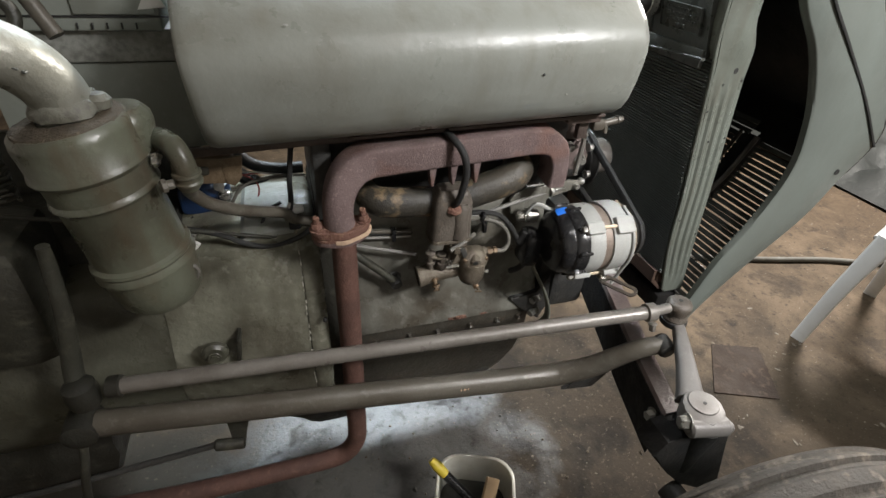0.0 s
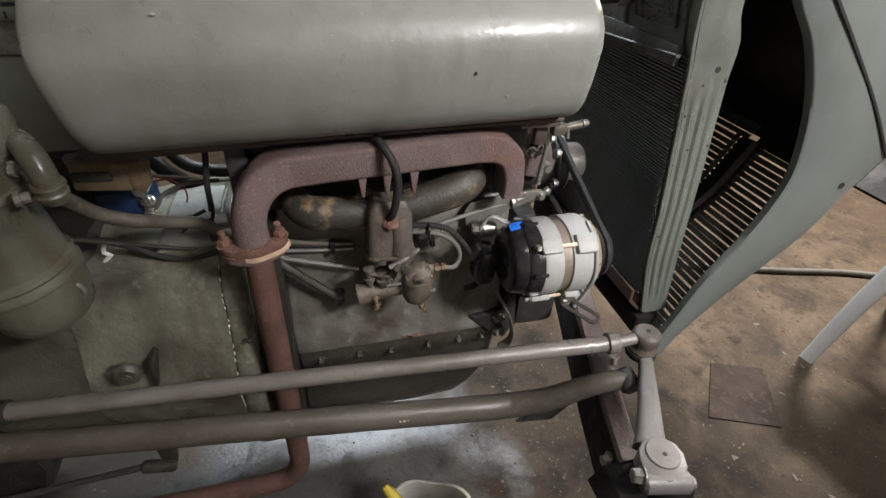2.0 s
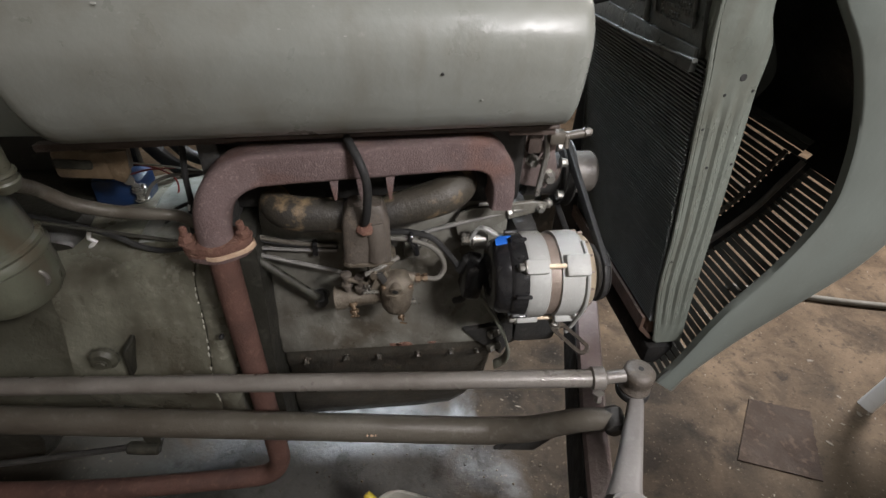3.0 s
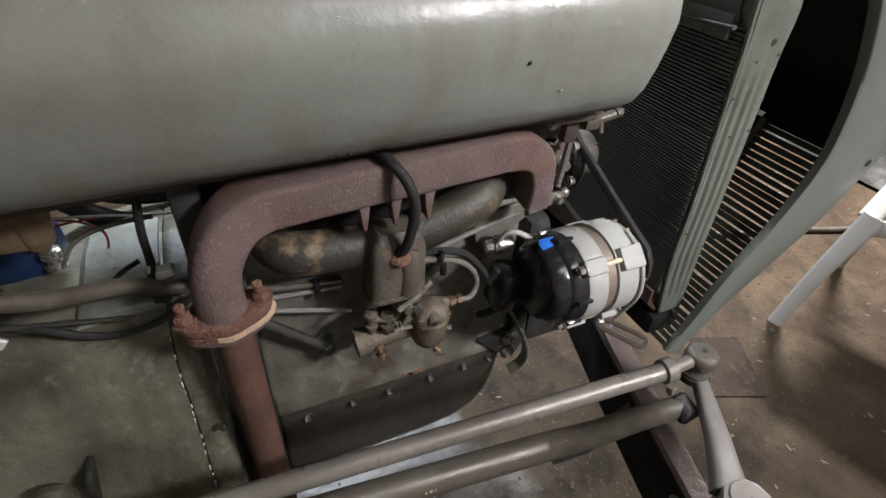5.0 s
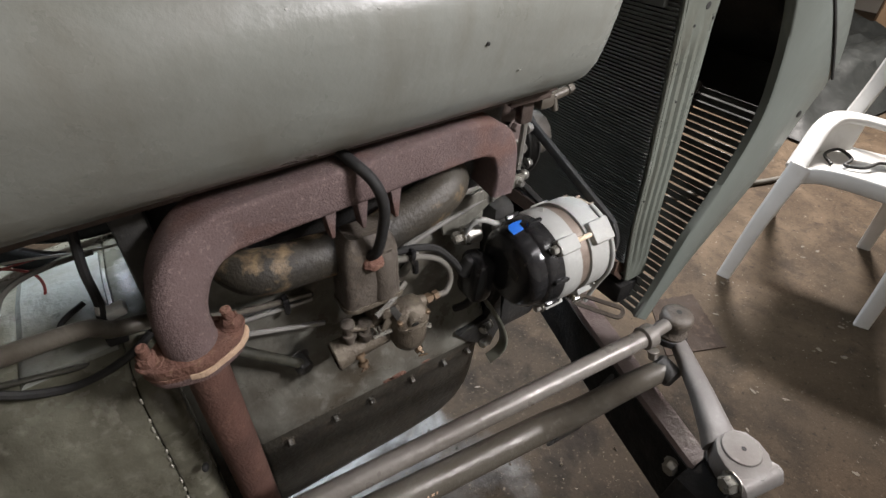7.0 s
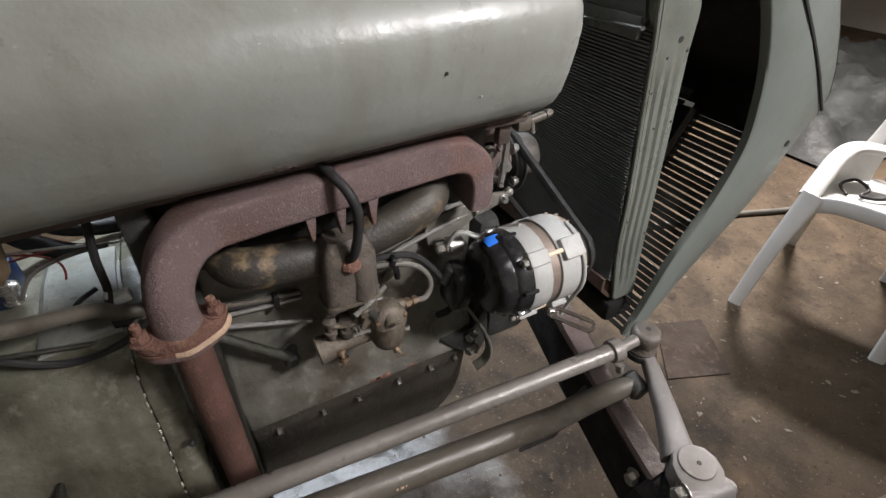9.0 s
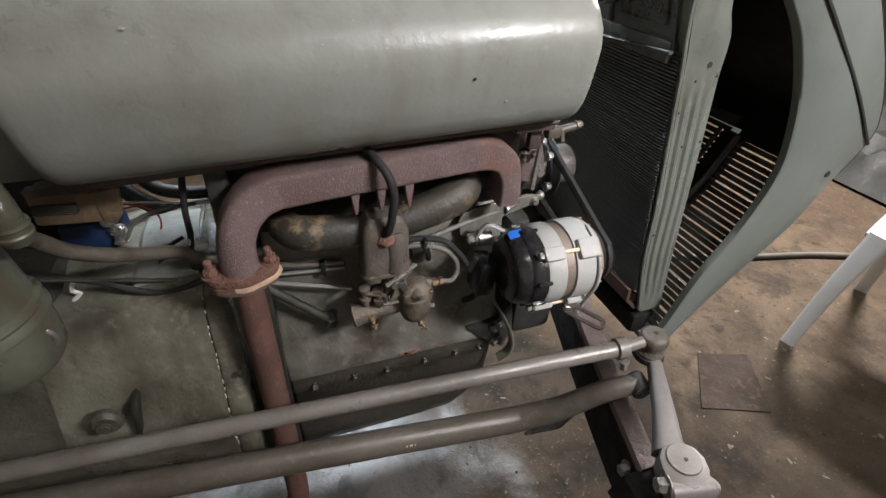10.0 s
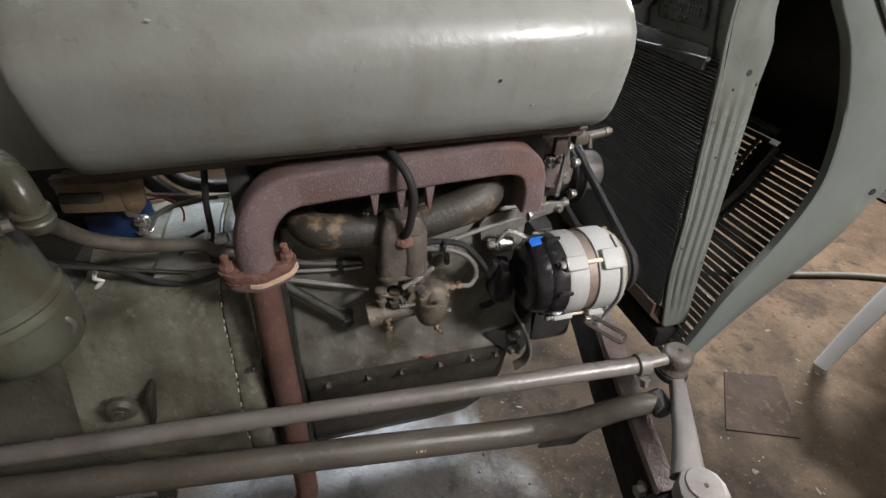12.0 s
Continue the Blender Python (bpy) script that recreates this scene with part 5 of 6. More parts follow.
def air_cleaner():
    c = (-0.222, 0.262)
    ac = part("air_cleaner", lathe([(0.02, 0.028), (0.045, 0.031), (0.0535, 0.042), (0.058, 0.066), (0.060, 0.092), (0.0635, 0.0945), (0.0642, 0.099), (0.0615, 0.1045), (0.0612, 0.1065), (0.0637, 0.110), (0.063, 0.1145), (0.058, 0.118), (0.0575, 0.200), (0.0600, 0.2045), (0.0625, 0.207), (0.0618, 0.2105),
                (0.059, 0.214), (0.060, 0.238), (0.0642, 0.2405), (0.0662, 0.2445), (0.0650, 0.2485), (0.0632, 0.251), (0.0635, 0.282), (0.0618, 0.291), (0.0575, 0.2955), (0.03, 0.2985)], (c[0] + 0.0366, c[1] + 0.0065, 0.69), (c[0] - 0.1074, c[1] - 0.0205, 1.69), 44), M_CLEANER, tractor, "grey-green oil bath air cleaner canister with oily dirt")
    bm = lathe([(0.028, 0.2975), (0.058, 0.2945), (0.056, 0.2972), (0.045, 0.3), (0.03, 0.3008)], (c[0] + 0.0366, c[1] + 0.0065, 0.69), (c[0] - 0.1074, c[1] - 0.0205, 1.69), 40, caps=False)
    for v in bm.verts:
        v.co += 0.0016 * noise.noise_vector(v.co * 60)
    part("caked_dirt", bm, M_DIRT, ac, "brown dirt caked on the shoulder")
    part("intake_elbow", tube([(-0.224, 0.262, 0.985), (-0.226, 0.26, 1.01), (-0.238, 0.25, 1.04), (-0.265, 0.235, 1.065), (-0.32, 0.215, 1.08), (-0.40, 0.19, 1.085)], 1, 20, 6, radii=[0.029, 0.030, 0.031, 0.0315, 0.032, 0.032]), M_ELBOW, ac, "bare silver metal intake elbow")
    bm = lathe([(0.033, 0), (0.036, 0.003), (0.035, 0.010), (0.0325, 0.016), (0.030, 0.02)], (-0.224, 0.262, 0.989), (-0.225, 0.261, 1.02), 36)
    for v in bm.verts:
        v.co += 0.004 * noise.noise_vector(v.co * 70)
    part("sealing_putty", bm, M_PUTTY, ac, "cracked putty round the elbow's foot")
    part("putty_lump", lathe([(0.006, 0), (0.012, 0.003), (0.013, 0.012), (0.008, 0.018)], (-0.192, 0.262, 0.993), (-0.19, 0.262, 1.02), 10), M_PUTTY, ac)
    part("outlet_box", loft([[V(-0.188 + x * f, 0.284 + y * f, z) for x, y in rrect(0.08, 0.07, 0.03, 5)] for z, f in ((0.93, 0.85), (0.945, 0.95), (0.968, 1.0), (0.980, 0.96), (0.989, 0.75))]), M_CLEANER, ac)
    part("outlet_hose", tube([(-0.175, 0.305, 0.938), (-0.159, 0.296, 0.942), (-0.142, 0.274, 0.949), (-0.128, 0.252, 0.948), (-0.120, 0.241, 0.934), (-0.118, 0.239, 0.912), (-0.12, 0.243, 0.90)], 0.0135, 18), M_CLEANER, ac, "painted rubber elbow hose")
    part("hose_clamp", lathe([(0.0135, 0), (0.0165, 0.001), (0.0165, 0.004), (0.015, 0.0055), (0.0165, 0.007), (0.0165, 0.011), (0.0135, 0.012)], (-0.164, 0.30, 0.940), (-0.155, 0.292, 0.944), 22), M_RADIUS, ac)
    part("hose_clamp", lathe([(0.0135, 0), (0.0162, 0.001), (0.0172, 0.004), (0.0155, 0.006), (0.0155, 0.011), (0.0172, 0.013), (0.0162, 0.017), (0.0135, 0.018)], (-0.118, 0.238, 0.922), (-0.1185, 0.240, 0.90), 24), M_CLEANER, ac, "dull banded hose clamp")
    part("clamp_screw", hexbolt((-0.152, 0.262, 0.933), (-0.152, 0.252, 0.925), 0.006), M_BRIGHT, ac)
    part("clamp_screw", lathe([(0.004, 0), (0.006, 0.001), (0.006, 0.008), (0.0085, 0.009), (0.0085, 0.014), (0.005, 0.016)], (-0.132, 0.228, 0.911), (-0.148, 0.222, 0.911), 8), M_RADIUS, ac)
    part("air_pipe", tube([(-0.12, 0.243, 0.905), (-0.126, 0.27, 0.885), (-0.13, 0.298, 0.862), (-0.113, 0.315, 0.833), (-0.08, 0.335, 0.807), (-0.05, 0.36, 0.786), (-0.017, 0.38, 0.768), (0.0, 0.39, 0.748), (0.03, 0.40, 0.735)], 0.0093, 14), M_RADIUS, ac, "painted grey air pipe")
    for mx, mz, mw in ((-0.243, 1.058, 0.005), (-0.238, 1.051, 0.007), (-0.231, 1.047, 0.004)):
        part("paint_mark", rbox((mw, 0.006, 0.0025), pose(mx, 0.2165, mz, 0, 20, 0), 0.0008, None, 1), M_DARKP, ac, "dark green smeared mark")
    pts = [V(-0.15 + 0.013 * math.cos(radians(a)), 0.250, 0.764 + 0.013 * math.sin(radians(a))) for a in range(0, 361, 24)]
    part("ring_handle", tube(pts, 0.003, 8, 2), M_STEEL, ac)
    part("clip", tube([(-0.158, 0.245, 0.775), (-0.158, 0.25, 0.84), (-0.157, 0.255, 0.90)], 0.003, 8), M_CLEANER, ac)


def steering():
    d0, d1 = V(-0.29, 0.222, 0.598), V(0.572, 0.136, 0.634)
    dl = part("drag_link", cyl(d0, d1, 0.0125, 20, 0.002), M_ROD, tractor, "painted grey tubular steering drag link")
    u = (d1 - d0).normalized()
    part("collar", lathe([(0.0135, 0), (0.0165, 0.002), (0.0165, 0.018), (0.0135, 0.02)], d1 - u * 0.005, d1 + u, 20), M_ROD, dl)
    part("clamp_bolt", hexbolt(d1 + V(0.004, -0.016, -0.012), d1 + V(0.004, -0.02, -0.026), 0.006), M_ROD, dl)
    part("neck", cyl(d1 + u * 0.01, d1 + V(0.05, -0.002, 0.004), 0.009), M_ROD, dl)
    part("ball_joint", lathe([(0.013, -0.034), (0.020, -0.030), (0.0225, -0.016), (0.019, -0.010), (0.0195, -0.004), (0.0222, 0.002), (0.0222, 0.010)], (0.636, 0.133, 0.632), (0.636, 0.133, 0.7), 24), M_RISER, dl, "worn dull steel ball joint")
    part("joint_cap", lathe([(0.0222, 0.009), (0.0215, 0.014), (0.0185, 0.0175), (0.012, 0.0192), (0.003, 0.0196)], (0.636, 0.133, 0.632), (0.636, 0.133, 0.7), 24), M_RISER, dl)
    part("dust_boot", lathe([(0.0235, -0.031), (0.0245, -0.026), (0.0235, -0.021), (0.02, -0.019)], (0.636, 0.133, 0.632), (0.636, 0.133, 0.7), 24), M_RUBBER, dl, "perished black rubber boot")
    part("joint_hole", cyl((0.636, 0.133, 0.6508), (0.636, 0.133, 0.6520), 0.004, 10, 0.0002), M_RUBBER, dl)
    part("collar", lathe([(0.0135, 0), (0.0165, 0.002), (0.0165, 0.018), (0.0135, 0.02)], d0, d0 + u, 20), M_GEAR, dl)
    part("rear_ball_joint", lathe([(0.013, -0.026), (0.020, -0.022), (0.0225, 0.0), (0.021, 0.016), (0.010, 0.022)], (-0.325, 0.224, 0.594), (-0.325, 0.224, 0.7), 24), M_GEAR, dl)
    arm = part("steering_arm", loft([[fr @ V(x * w, y * h, 0) for x, y in rrect(1, 1, 0.3)] for fr, w, h in (
        (look((0.637, 0.133, 0.610), (0.575, 0.0, 0.575)), 0.020, 0.018), (look((0.632, 0.112, 0.604), (0.575, 0.0, 0.575)), 0.021, 0.018),
        (look((0.601, 0.048, 0.588), (0.57, -0.02, 0.57)), 0.030, 0.021), (look((0.583, 0.012, 0.574), (0.565, -0.03, 0.565)), 0.038, 0.026), (look((0.576, -0.004, 0.565), (0.56, -0.04, 0.56)), 0.046, 0.028))]), M_ARM, tractor, "grey painted forged steering arm", angle=50)
    part("arm_boss", prism([(0.540, -0.046), (0.541, -0.026), (0.549, -0.010), (0.562, 0.001), (0.578, 0.004), (0.595, -0.001), (0.606, -0.014), (0.608, -0.030), (0.602, -0.047), (0.590, -0.060), (0.564, -0.062)], 0.032, pose(0, 0, 0.550), 0.004), M_ARM, arm)
    part("clamp_lug", cyl((0.534, -0.047, 0.566), (0.599, -0.061, 0.566), 0.0155, 20, 0.004), M_ARM, arm)
    part("clamp_stub", cyl((0.596, -0.0605, 0.564), (0.606, -0.0625, 0.564), 0.009, 14), M_ARM, arm)
    part("boss_cap", cyl((0.578, -0.024, 0.581), (0.578, -0.024, 0.5842), 0.0235, 32, 0.001), M_ARM, arm)
    part("cap_hole", cyl((0.579, -0.026, 0.5838), (0.579, -0.026, 0.5848), 0.003, 10, 0.0002), M_RUBBER, arm)
    part("pinch_bolt", hexbolt((0.538, -0.042, 0.571), (0.524, -0.038, 0.572), 0.011), M_STEEL, arm)
    part("spindle_housing", lathe([(0.014, 0.07), (0.02, 0.08), (0.024, 0.12), (0.03, 0.16), (0.036, 0.20)], (0.592, -0.03, 0.341), (0.588, -0.026, 0.6), 24), M_SHADE, tractor)
    ax = part("front_axle", loft([[V(x + dx, y, z) for dx, z in ((0, 0.44), (0.0, 0.53), (0.004, 0.536), (w - 0.004, 0.536), (w, 0.53), (w, 0.44))] for x, y, w in ((0.70, 0.55, 0.05), (0.625, 0.30, 0.045), (0.58, 0.15, 0.042), (0.545, 0.02, 0.038), (0.54, 0.0, 0.036))]), M_AXLE, tractor, "swept front axle beam in worn dark primer", smooth=False)
    # black sheet along the axle's side, painting its unlit face
    part("axle_shade_sheet", loft([[V(x - 0.003, y, z0), V(x - 0.003, y, z1), V(x - 0.0005, y, z1), V(x - 0.0005, y, z0)] for x, y, z0, z1 in ((0.70, 0.55, 0.43, 0.53), (0.625, 0.30, 0.43, 0.53), (0.58, 0.15, 0.43, 0.53), (0.54, 0.0, 0.43, 0.53))]), M_SHADE, ax)
    part("axle_end", prism([(0.497, 0.50), (0.515, 0.53), (0.60, 0.536), (0.652, 0.50), (0.66, 0.46), (0.70, 0.345), (0.688, 0.322), (0.655, 0.335), (0.64, 0.352), (0.60, 0.372), (0.55, 0.43)], 0.05, pose(0, -0.045, 0) @ XZ, 0.004), M_SHADE, ax, "black axle end plate")
    part("axle_bolt", hexbolt((0.543, 0.02, 0.508), (0.529, 0.02, 0.508), 0.01), M_STEEL, ax)
    rr = part("radius_rod", sweep(bmesh.new(), [(-0.33, 0.233, 0.513), (-0.1, 0.217, 0.497), (0.15, 0.20, 0.479), (0.40, 0.178, 0.467), (0.462, 0.168, 0.474), (0.505, 0.15, 0.500), (0.54, 0.13, 0.540), (0.57, 0.116, 0.566), (0.604, 0.106, 0.577)],
              circle(1, 18, 1.0, 1.12), 6, radii=[0.02, 0.0205, 0.021, 0.021, 0.0205, 0.019, 0.017, 0.016, 0.015]), M_RADIUS, tractor, "painted grey front axle radius rod with bent end")
    part("rod_eye", cyl((0.604, 0.086, 0.573), (0.602, 0.122, 0.580), 0.0165, 20, 0.005), M_BLACKI, rr)
    part("gusset", prism([(0.45, 0.447), (0.52, 0.435), (0.555, 0.475), (0.565, 0.54), (0.53, 0.515), (0.49, 0.475)], 0.008, pose(0, 0.15, 0) @ XZ, 0.003), M_BLACKI, rr)
    for x, w in ((0.249, 0.003), (0.256, 0.005), (0.262, 0.0025)):
        part("paint_chip", rbox((w, 0.0012, 0.004), pose(x, np.interp(x, [0.15, 0.4], [0.2, 0.178]) - 0.0195, 0.483, -18, 12, -5), 0.0005, None, 1), M_GASKET, rr)
    part("rear_eye", lathe([(0.012, -0.03), (0.024, -0.025), (0.026, 0), (0.024, 0.025), (0.012, 0.03)], (-0.35, 0.235, 0.513), (-0.35, 0.2, 0.513), 20), M_GEAR, rr)
    dr = part("drop_arm", tube([(-0.300, 0.25, 0.83), (-0.304, 0.25, 0.79), (-0.314, 0.248, 0.71), (-0.329, 0.242, 0.63), (-0.333, 0.234, 0.59)], 1, 14, 4, radii=[0.008, 0.0095, 0.0115, 0.013, 0.014]), M_OILY, tractor, "dark oily steering drop arm")
    part("lower_link", tube([(-0.35, 0.225, 0.515), (-0.36, 0.215, 0.46), (-0.375, 0.21, 0.40), (-0.39, 0.21, 0.33)], 0.0065, 10), M_OILY, dr)
    part("steering_box", rbox((0.2, 0.16, 0.22), pose(-0.45, 0.36, 0.70), 0.04), M_OILY, tractor)


def front_wheel():
    w = new("front_wheel")
    w.parent = tractor
    m = pose(0.62, -0.205, 0.325, 0, 0, -6) @ pose(0, 0, 0, 90, 0, 0)
    prof = []
    half = [(0.235, 0.0), (0.24, 0.03), (0.262, 0.052), (0.285, 0.056), (0.305, 0.051), (0.313, 0.044), (0.311, 0.040), (0.315, 0.036), (0.322, 0.030), (0.322, 0.026), (0.316, 0.022), (0.317, 0.016), (0.325, 0.010), (0.326, 0.0)]
    prof = [(r, -h) for r, h in half[::-1]][:-1] + [(r, h) for r, h in half[:1]] + [(r, h) for r, h in half[1:]]
    prof = [(r, h) for r, h in [(a, -b) for a, b in half]] + [(a, b) for a, b in half[::-1][1:]]
    bm = bmesh.new()
    seg = 72
    rings = [[bm.verts.new(m @ V(r * math.cos(2 * math.pi * k / seg), r * math.sin(2 * math.pi * k / seg), h)) for k in range(seg)] for r, h in prof]
    for a, b in zip(rings, rings[1:]):
        for k in range(seg):
            bm.faces.new((a[k], a[(k + 1) % seg], b[(k + 1) % seg], b[k]))
    part("tyre", bm, M_TYRE, w, "worn dusty ribbed front tyre", angle=30)
    part("rim", lathe([(0.236, -0.04), (0.244, -0.044), (0.244, -0.036), (0.215, -0.02), (0.21, 0.0), (0.09, 0.012), (0.05, 0.02), (0.05, 0.05)], m @ V(0, 0, 0), m @ V(0, 0, 1), 48), M_SHELL, w)
    part("stub_axle", cyl((0.595, -0.03, 0.345), m @ V(0, 0, 0.02), 0.022), M_BLACKI, w)
    return w


def rear_bits():
    box = part("battery_box", rbox((0.50, 0.34, 0.13), pose(-0.395, 0.645, 1.095), 0.006), M_PANEL, tractor, "grey sheet steel box behind the tank")
    part("lid_plate", rbox((0.10, 0.006, 0.05), pose(-0.20, 0.473, 1.078), 0.002), M_PANEL, box)
    part("lid_groove", rbox((0.26, 0.003, 0.0025), pose(-0.24, 0.4745, 1.05), 0.0005), M_RUBBER, box)
    part("rough_band", rbox((0.30, 0.30, 0.046), pose(-0.26, 0.64, 1.008), 0.003), M_BAND, box, "rough speckled grey band")
    part("lower_panel", rbox((0.28, 0.28, 0.14), pose(-0.25, 0.635, 0.914), 0.004), M_PANEL, box)
    for k in range(5):
        part("slot", rbox((0.002, 0.003, 0.008), pose(-0.25 + 0.018 * k, 0.4735, 1.038), 0.0004, None, 1), M_RUBBER, box)
    part("white_tab", prism([(0, 0), (0.035, 0.004), (0.028, 0.016), (0.008, 0.014)], 0.002, pose(-0.165, 0.44, 1.064, 70, 0, 0), 0.0005), M_WIREW, box)
    col = part("steering_column", tube([(-0.30, 0.42, 1.14), (-0.274, 0.406, 1.085), (-0.252, 0.394, 1.042)], 0.010, 12, 2), M_RADIUS, tractor)
    part("column_pipe", tube([(-0.34, 0.40, 1.13), (-0.30, 0.39, 1.09), (-0.285, 0.385, 1.065), (-0.30, 0.37, 1.03)], 0.008, 10), M_OILY, tractor)
    part("bulkhead", rbox((0.42, 0.02, 0.30), pose(-0.36, 0.60, 0.70), 0.004), M_GEAR, tractor, "black oily bulkhead plate")
    part("gear_cover", loft([[V(x, y, z) for y, z in ((0.40, 0.60), (0.40, z1 - 0.02), (0.42, z1), (0.62, z1), (0.62, 0.60))] for x, z1 in ((-0.55, 0.74), (-0.24, 0.74), (-0.20, 0.725), (-0.185, 0.70))]), M_GEAR, tractor, "black oil-caked gearbox top cover")
    # starter switch, coil and wiring in the bay behind the manifold
    sw = part("starter_switch", rbox((0.088, 0.05, 0.046), pose(-0.127, 0.425, 0.842, 0, 4, 0), 0.008), M_SWITCH, tractor, "grimy gold-brown starter switch body")
    part("switch_groove", rbox((0.05, 0.004, 0.014), pose(-0.142, 0.3995, 0.846, 0, 4, 0), 0.004), M_OILY, sw)
    part("switch_ear", prism([(-0.10, 0.862), (-0.066, 0.866), (-0.071, 0.83), (-0.083, 0.815), (-0.095, 0.82)], 0.006, pose(0, 0.398, 0) @ XZ, 0.001), M_SWITCH, sw)
    can = part("ignition_coil", rbox((0.085, 0.06, 0.055), pose(-0.15, 0.52, 0.742), 0.012), M_BLUECAN, tractor, "dark blue dirty coil case")
    part("terminal_lug", lathe([(0.004, 0), (0.009, 0.001), (0.009, 0.004), (0.004, 0.005)], (-0.119, 0.48, 0.777), (-0.119, 0.46, 0.779), 14), M_STEEL, can)
    part("lug_tail", tube([(-0.119, 0.482, 0.770), (-0.112, 0.487, 0.757)], 0.004, 8, 1), M_STEEL, can)
    part("terminal_nut", lathe([(0.012, 0), (0.012, 0.003), (0.0085, 0.004), (0.0085, 0.016), (0.012, 0.017), (0.012, 0.024), (0.009, 0.026)], (-0.113, 0.487, 0.735), (-0.111, 0.485, 0.8), 10), M_BRIGHT, can, "bright steel terminal nut")
    part("relay_case", rbox((0.066, 0.08, 0.055), pose(-0.149, 0.52, 0.688), 0.006), M_GEAR, tractor, "dark grey relay case")
    cov = part("inspection_cover", loft([[V(x, y, z + dz) for y, z in ((0.388, 0.7275 - dr), (0.41, 0.7325 - dr), (0.44, 0.7345 - dr), (0.50, 0.7405 - dr), (0.56, 0.7345 - dr), (0.56, 0.70), (0.388, 0.70))] for x, dz, dr in ((-0.092, 0.0, 0.012), (-0.084, 0.0, 0.004), (-0.05, 0.0, 0.0), (-0.004, 0.0, 0.0))]), M_PALE, tractor, "pale grey painted cover with oil spots")
    part("cover_hole", cyl((-0.03, 0.43, 0.731), (-0.03, 0.43, 0.7355), 0.004, 10, 0.0003), M_RUBBER, cov)
    part("plug_connector", rbox((0.026, 0.016, 0.012), pose(0.004, 0.407, 0.757, 0, -10, 0), 0.003), M_WIREW, tractor, "white plastic wiring plug")
    part("plug_tail", tube([(0.002, 0.407, 0.757), (-0.006, 0.40, 0.765), (-0.004, 0.40, 0.775)], 0.003, 8), M_WIREW, tractor)
    part("black_cable", tube([(0.012, 0.36, 0.915), (0.009, 0.40, 0.88), (0.0, 0.403, 0.82), (-0.002, 0.402, 0.78), (-0.006, 0.40, 0.752), (0.004, 0.40, 0.735)], 0.0045, 8), M_RUBBER, tractor, "black electric cable")
    part("cable_end", rbox((0.02, 0.012, 0.014), pose(-0.001, 0.392, 0.735), 0.003), M_RUBBER, tractor)
    part("drain_hose", tube([(-0.13, 0.60, 0.785), (-0.10, 0.60, 0.745), (-0.06, 0.60, 0.715), (-0.01, 0.60, 0.70), (0.03, 0.60, 0.705)], 0.014, 10), M_RUBBER, tractor, "black rubber hose loops behind the engine")
    part("drain_hose", tube([(-0.10, 0.62, 0.785), (-0.07, 0.62, 0.75), (-0.02, 0.62, 0.735), (0.03, 0.62, 0.735)], 0.012, 10), M_RUBBER, tractor)
    part("white_wire", tube([(-0.114, 0.50, 0.795), (-0.06, 0.50, 0.788), (0.0, 0.50, 0.777), (0.03, 0.50, 0.775)], 0.0016, 6), M_WIREW, tractor)
    part("grey_wire", tube([(-0.104, 0.48, 0.74), (-0.088, 0.48, 0.765), (-0.065, 0.48, 0.779), (-0.03, 0.48, 0.786), (0.003, 0.48, 0.787)], 0.003, 6), M_HOSE, tractor)
    part("red_wire", tube([(-0.118, 0.50, 0.796), (-0.08, 0.50, 0.785), (-0.058, 0.50, 0.767), (-0.058, 0.50, 0.742), (-0.075, 0.495, 0.715)], 0.0016, 6), M_WIRER, tractor)
    part("red_wire", tube([(-0.125, 0.50, 0.775), (-0.095, 0.50, 0.783), (-0.05, 0.50, 0.786)], 0.0014, 6), M_WIRER, tractor)
    part("black_wire", tube([(-0.09, 0.40, 0.712), (-0.06, 0.41, 0.725), (-0.045, 0.43, 0.745), (-0.02, 0.44, 0.755)], 0.003, 6), M_RUBBER, tractor)
    part("link_rod", tube([(-0.42, 0.34, 0.84), (-0.20, 0.367, 0.771), (-0.10, 0.379, 0.738), (0.03, 0.394, 0.696)], 0.0032, 8, 2), M_OILY, tractor, "dull grey control rod")
    part("black_hose", tube([(-0.34, 0.40, 0.80), (-0.2, 0.385, 0.765), (-0.12, 0.375, 0.742), (-0.082, 0.37, 0.722), (-0.042, 0.368, 0.712), (0.0, 0.37, 0.722), (0.03, 0.38, 0.735)], 0.0045, 8), M_RUBBER, tractor)
    part("wire_clip", tube([(-0.162, 0.40, 0.732), (-0.166, 0.398, 0.72), (-0.158, 0.398, 0.714), (-0.168, 0.397, 0.705), (-0.172, 0.398, 0.69), (-0.178, 0.398, 0.684)], 0.0035, 6, 2), M_WIREW, tractor, "white plastic clip")
    part("coil_spring", tube([V(-0.335 + 0.012 * math.cos(k * 1.0), 0.30 + 0.012 * math.sin(k * 1.0), 0.87 + 0.0011 * k) for k in range(60)], 0.0025, 6, 1), M_OILY, tractor)


fuel_tank()
exhaust()
engine()
intake()
carburettor()
linkages()
alternator()
radiator()
fan_drive()
grille_shell()
air_cleaner()
steering()
near_wheel = front_wheel()
far_wheel = copy_thing(near_wheel, pose(0, 1.0, 0) @ Matrix.Identity(4))
far_wheel.location = (0, 1.41, 0)
rear_bits()


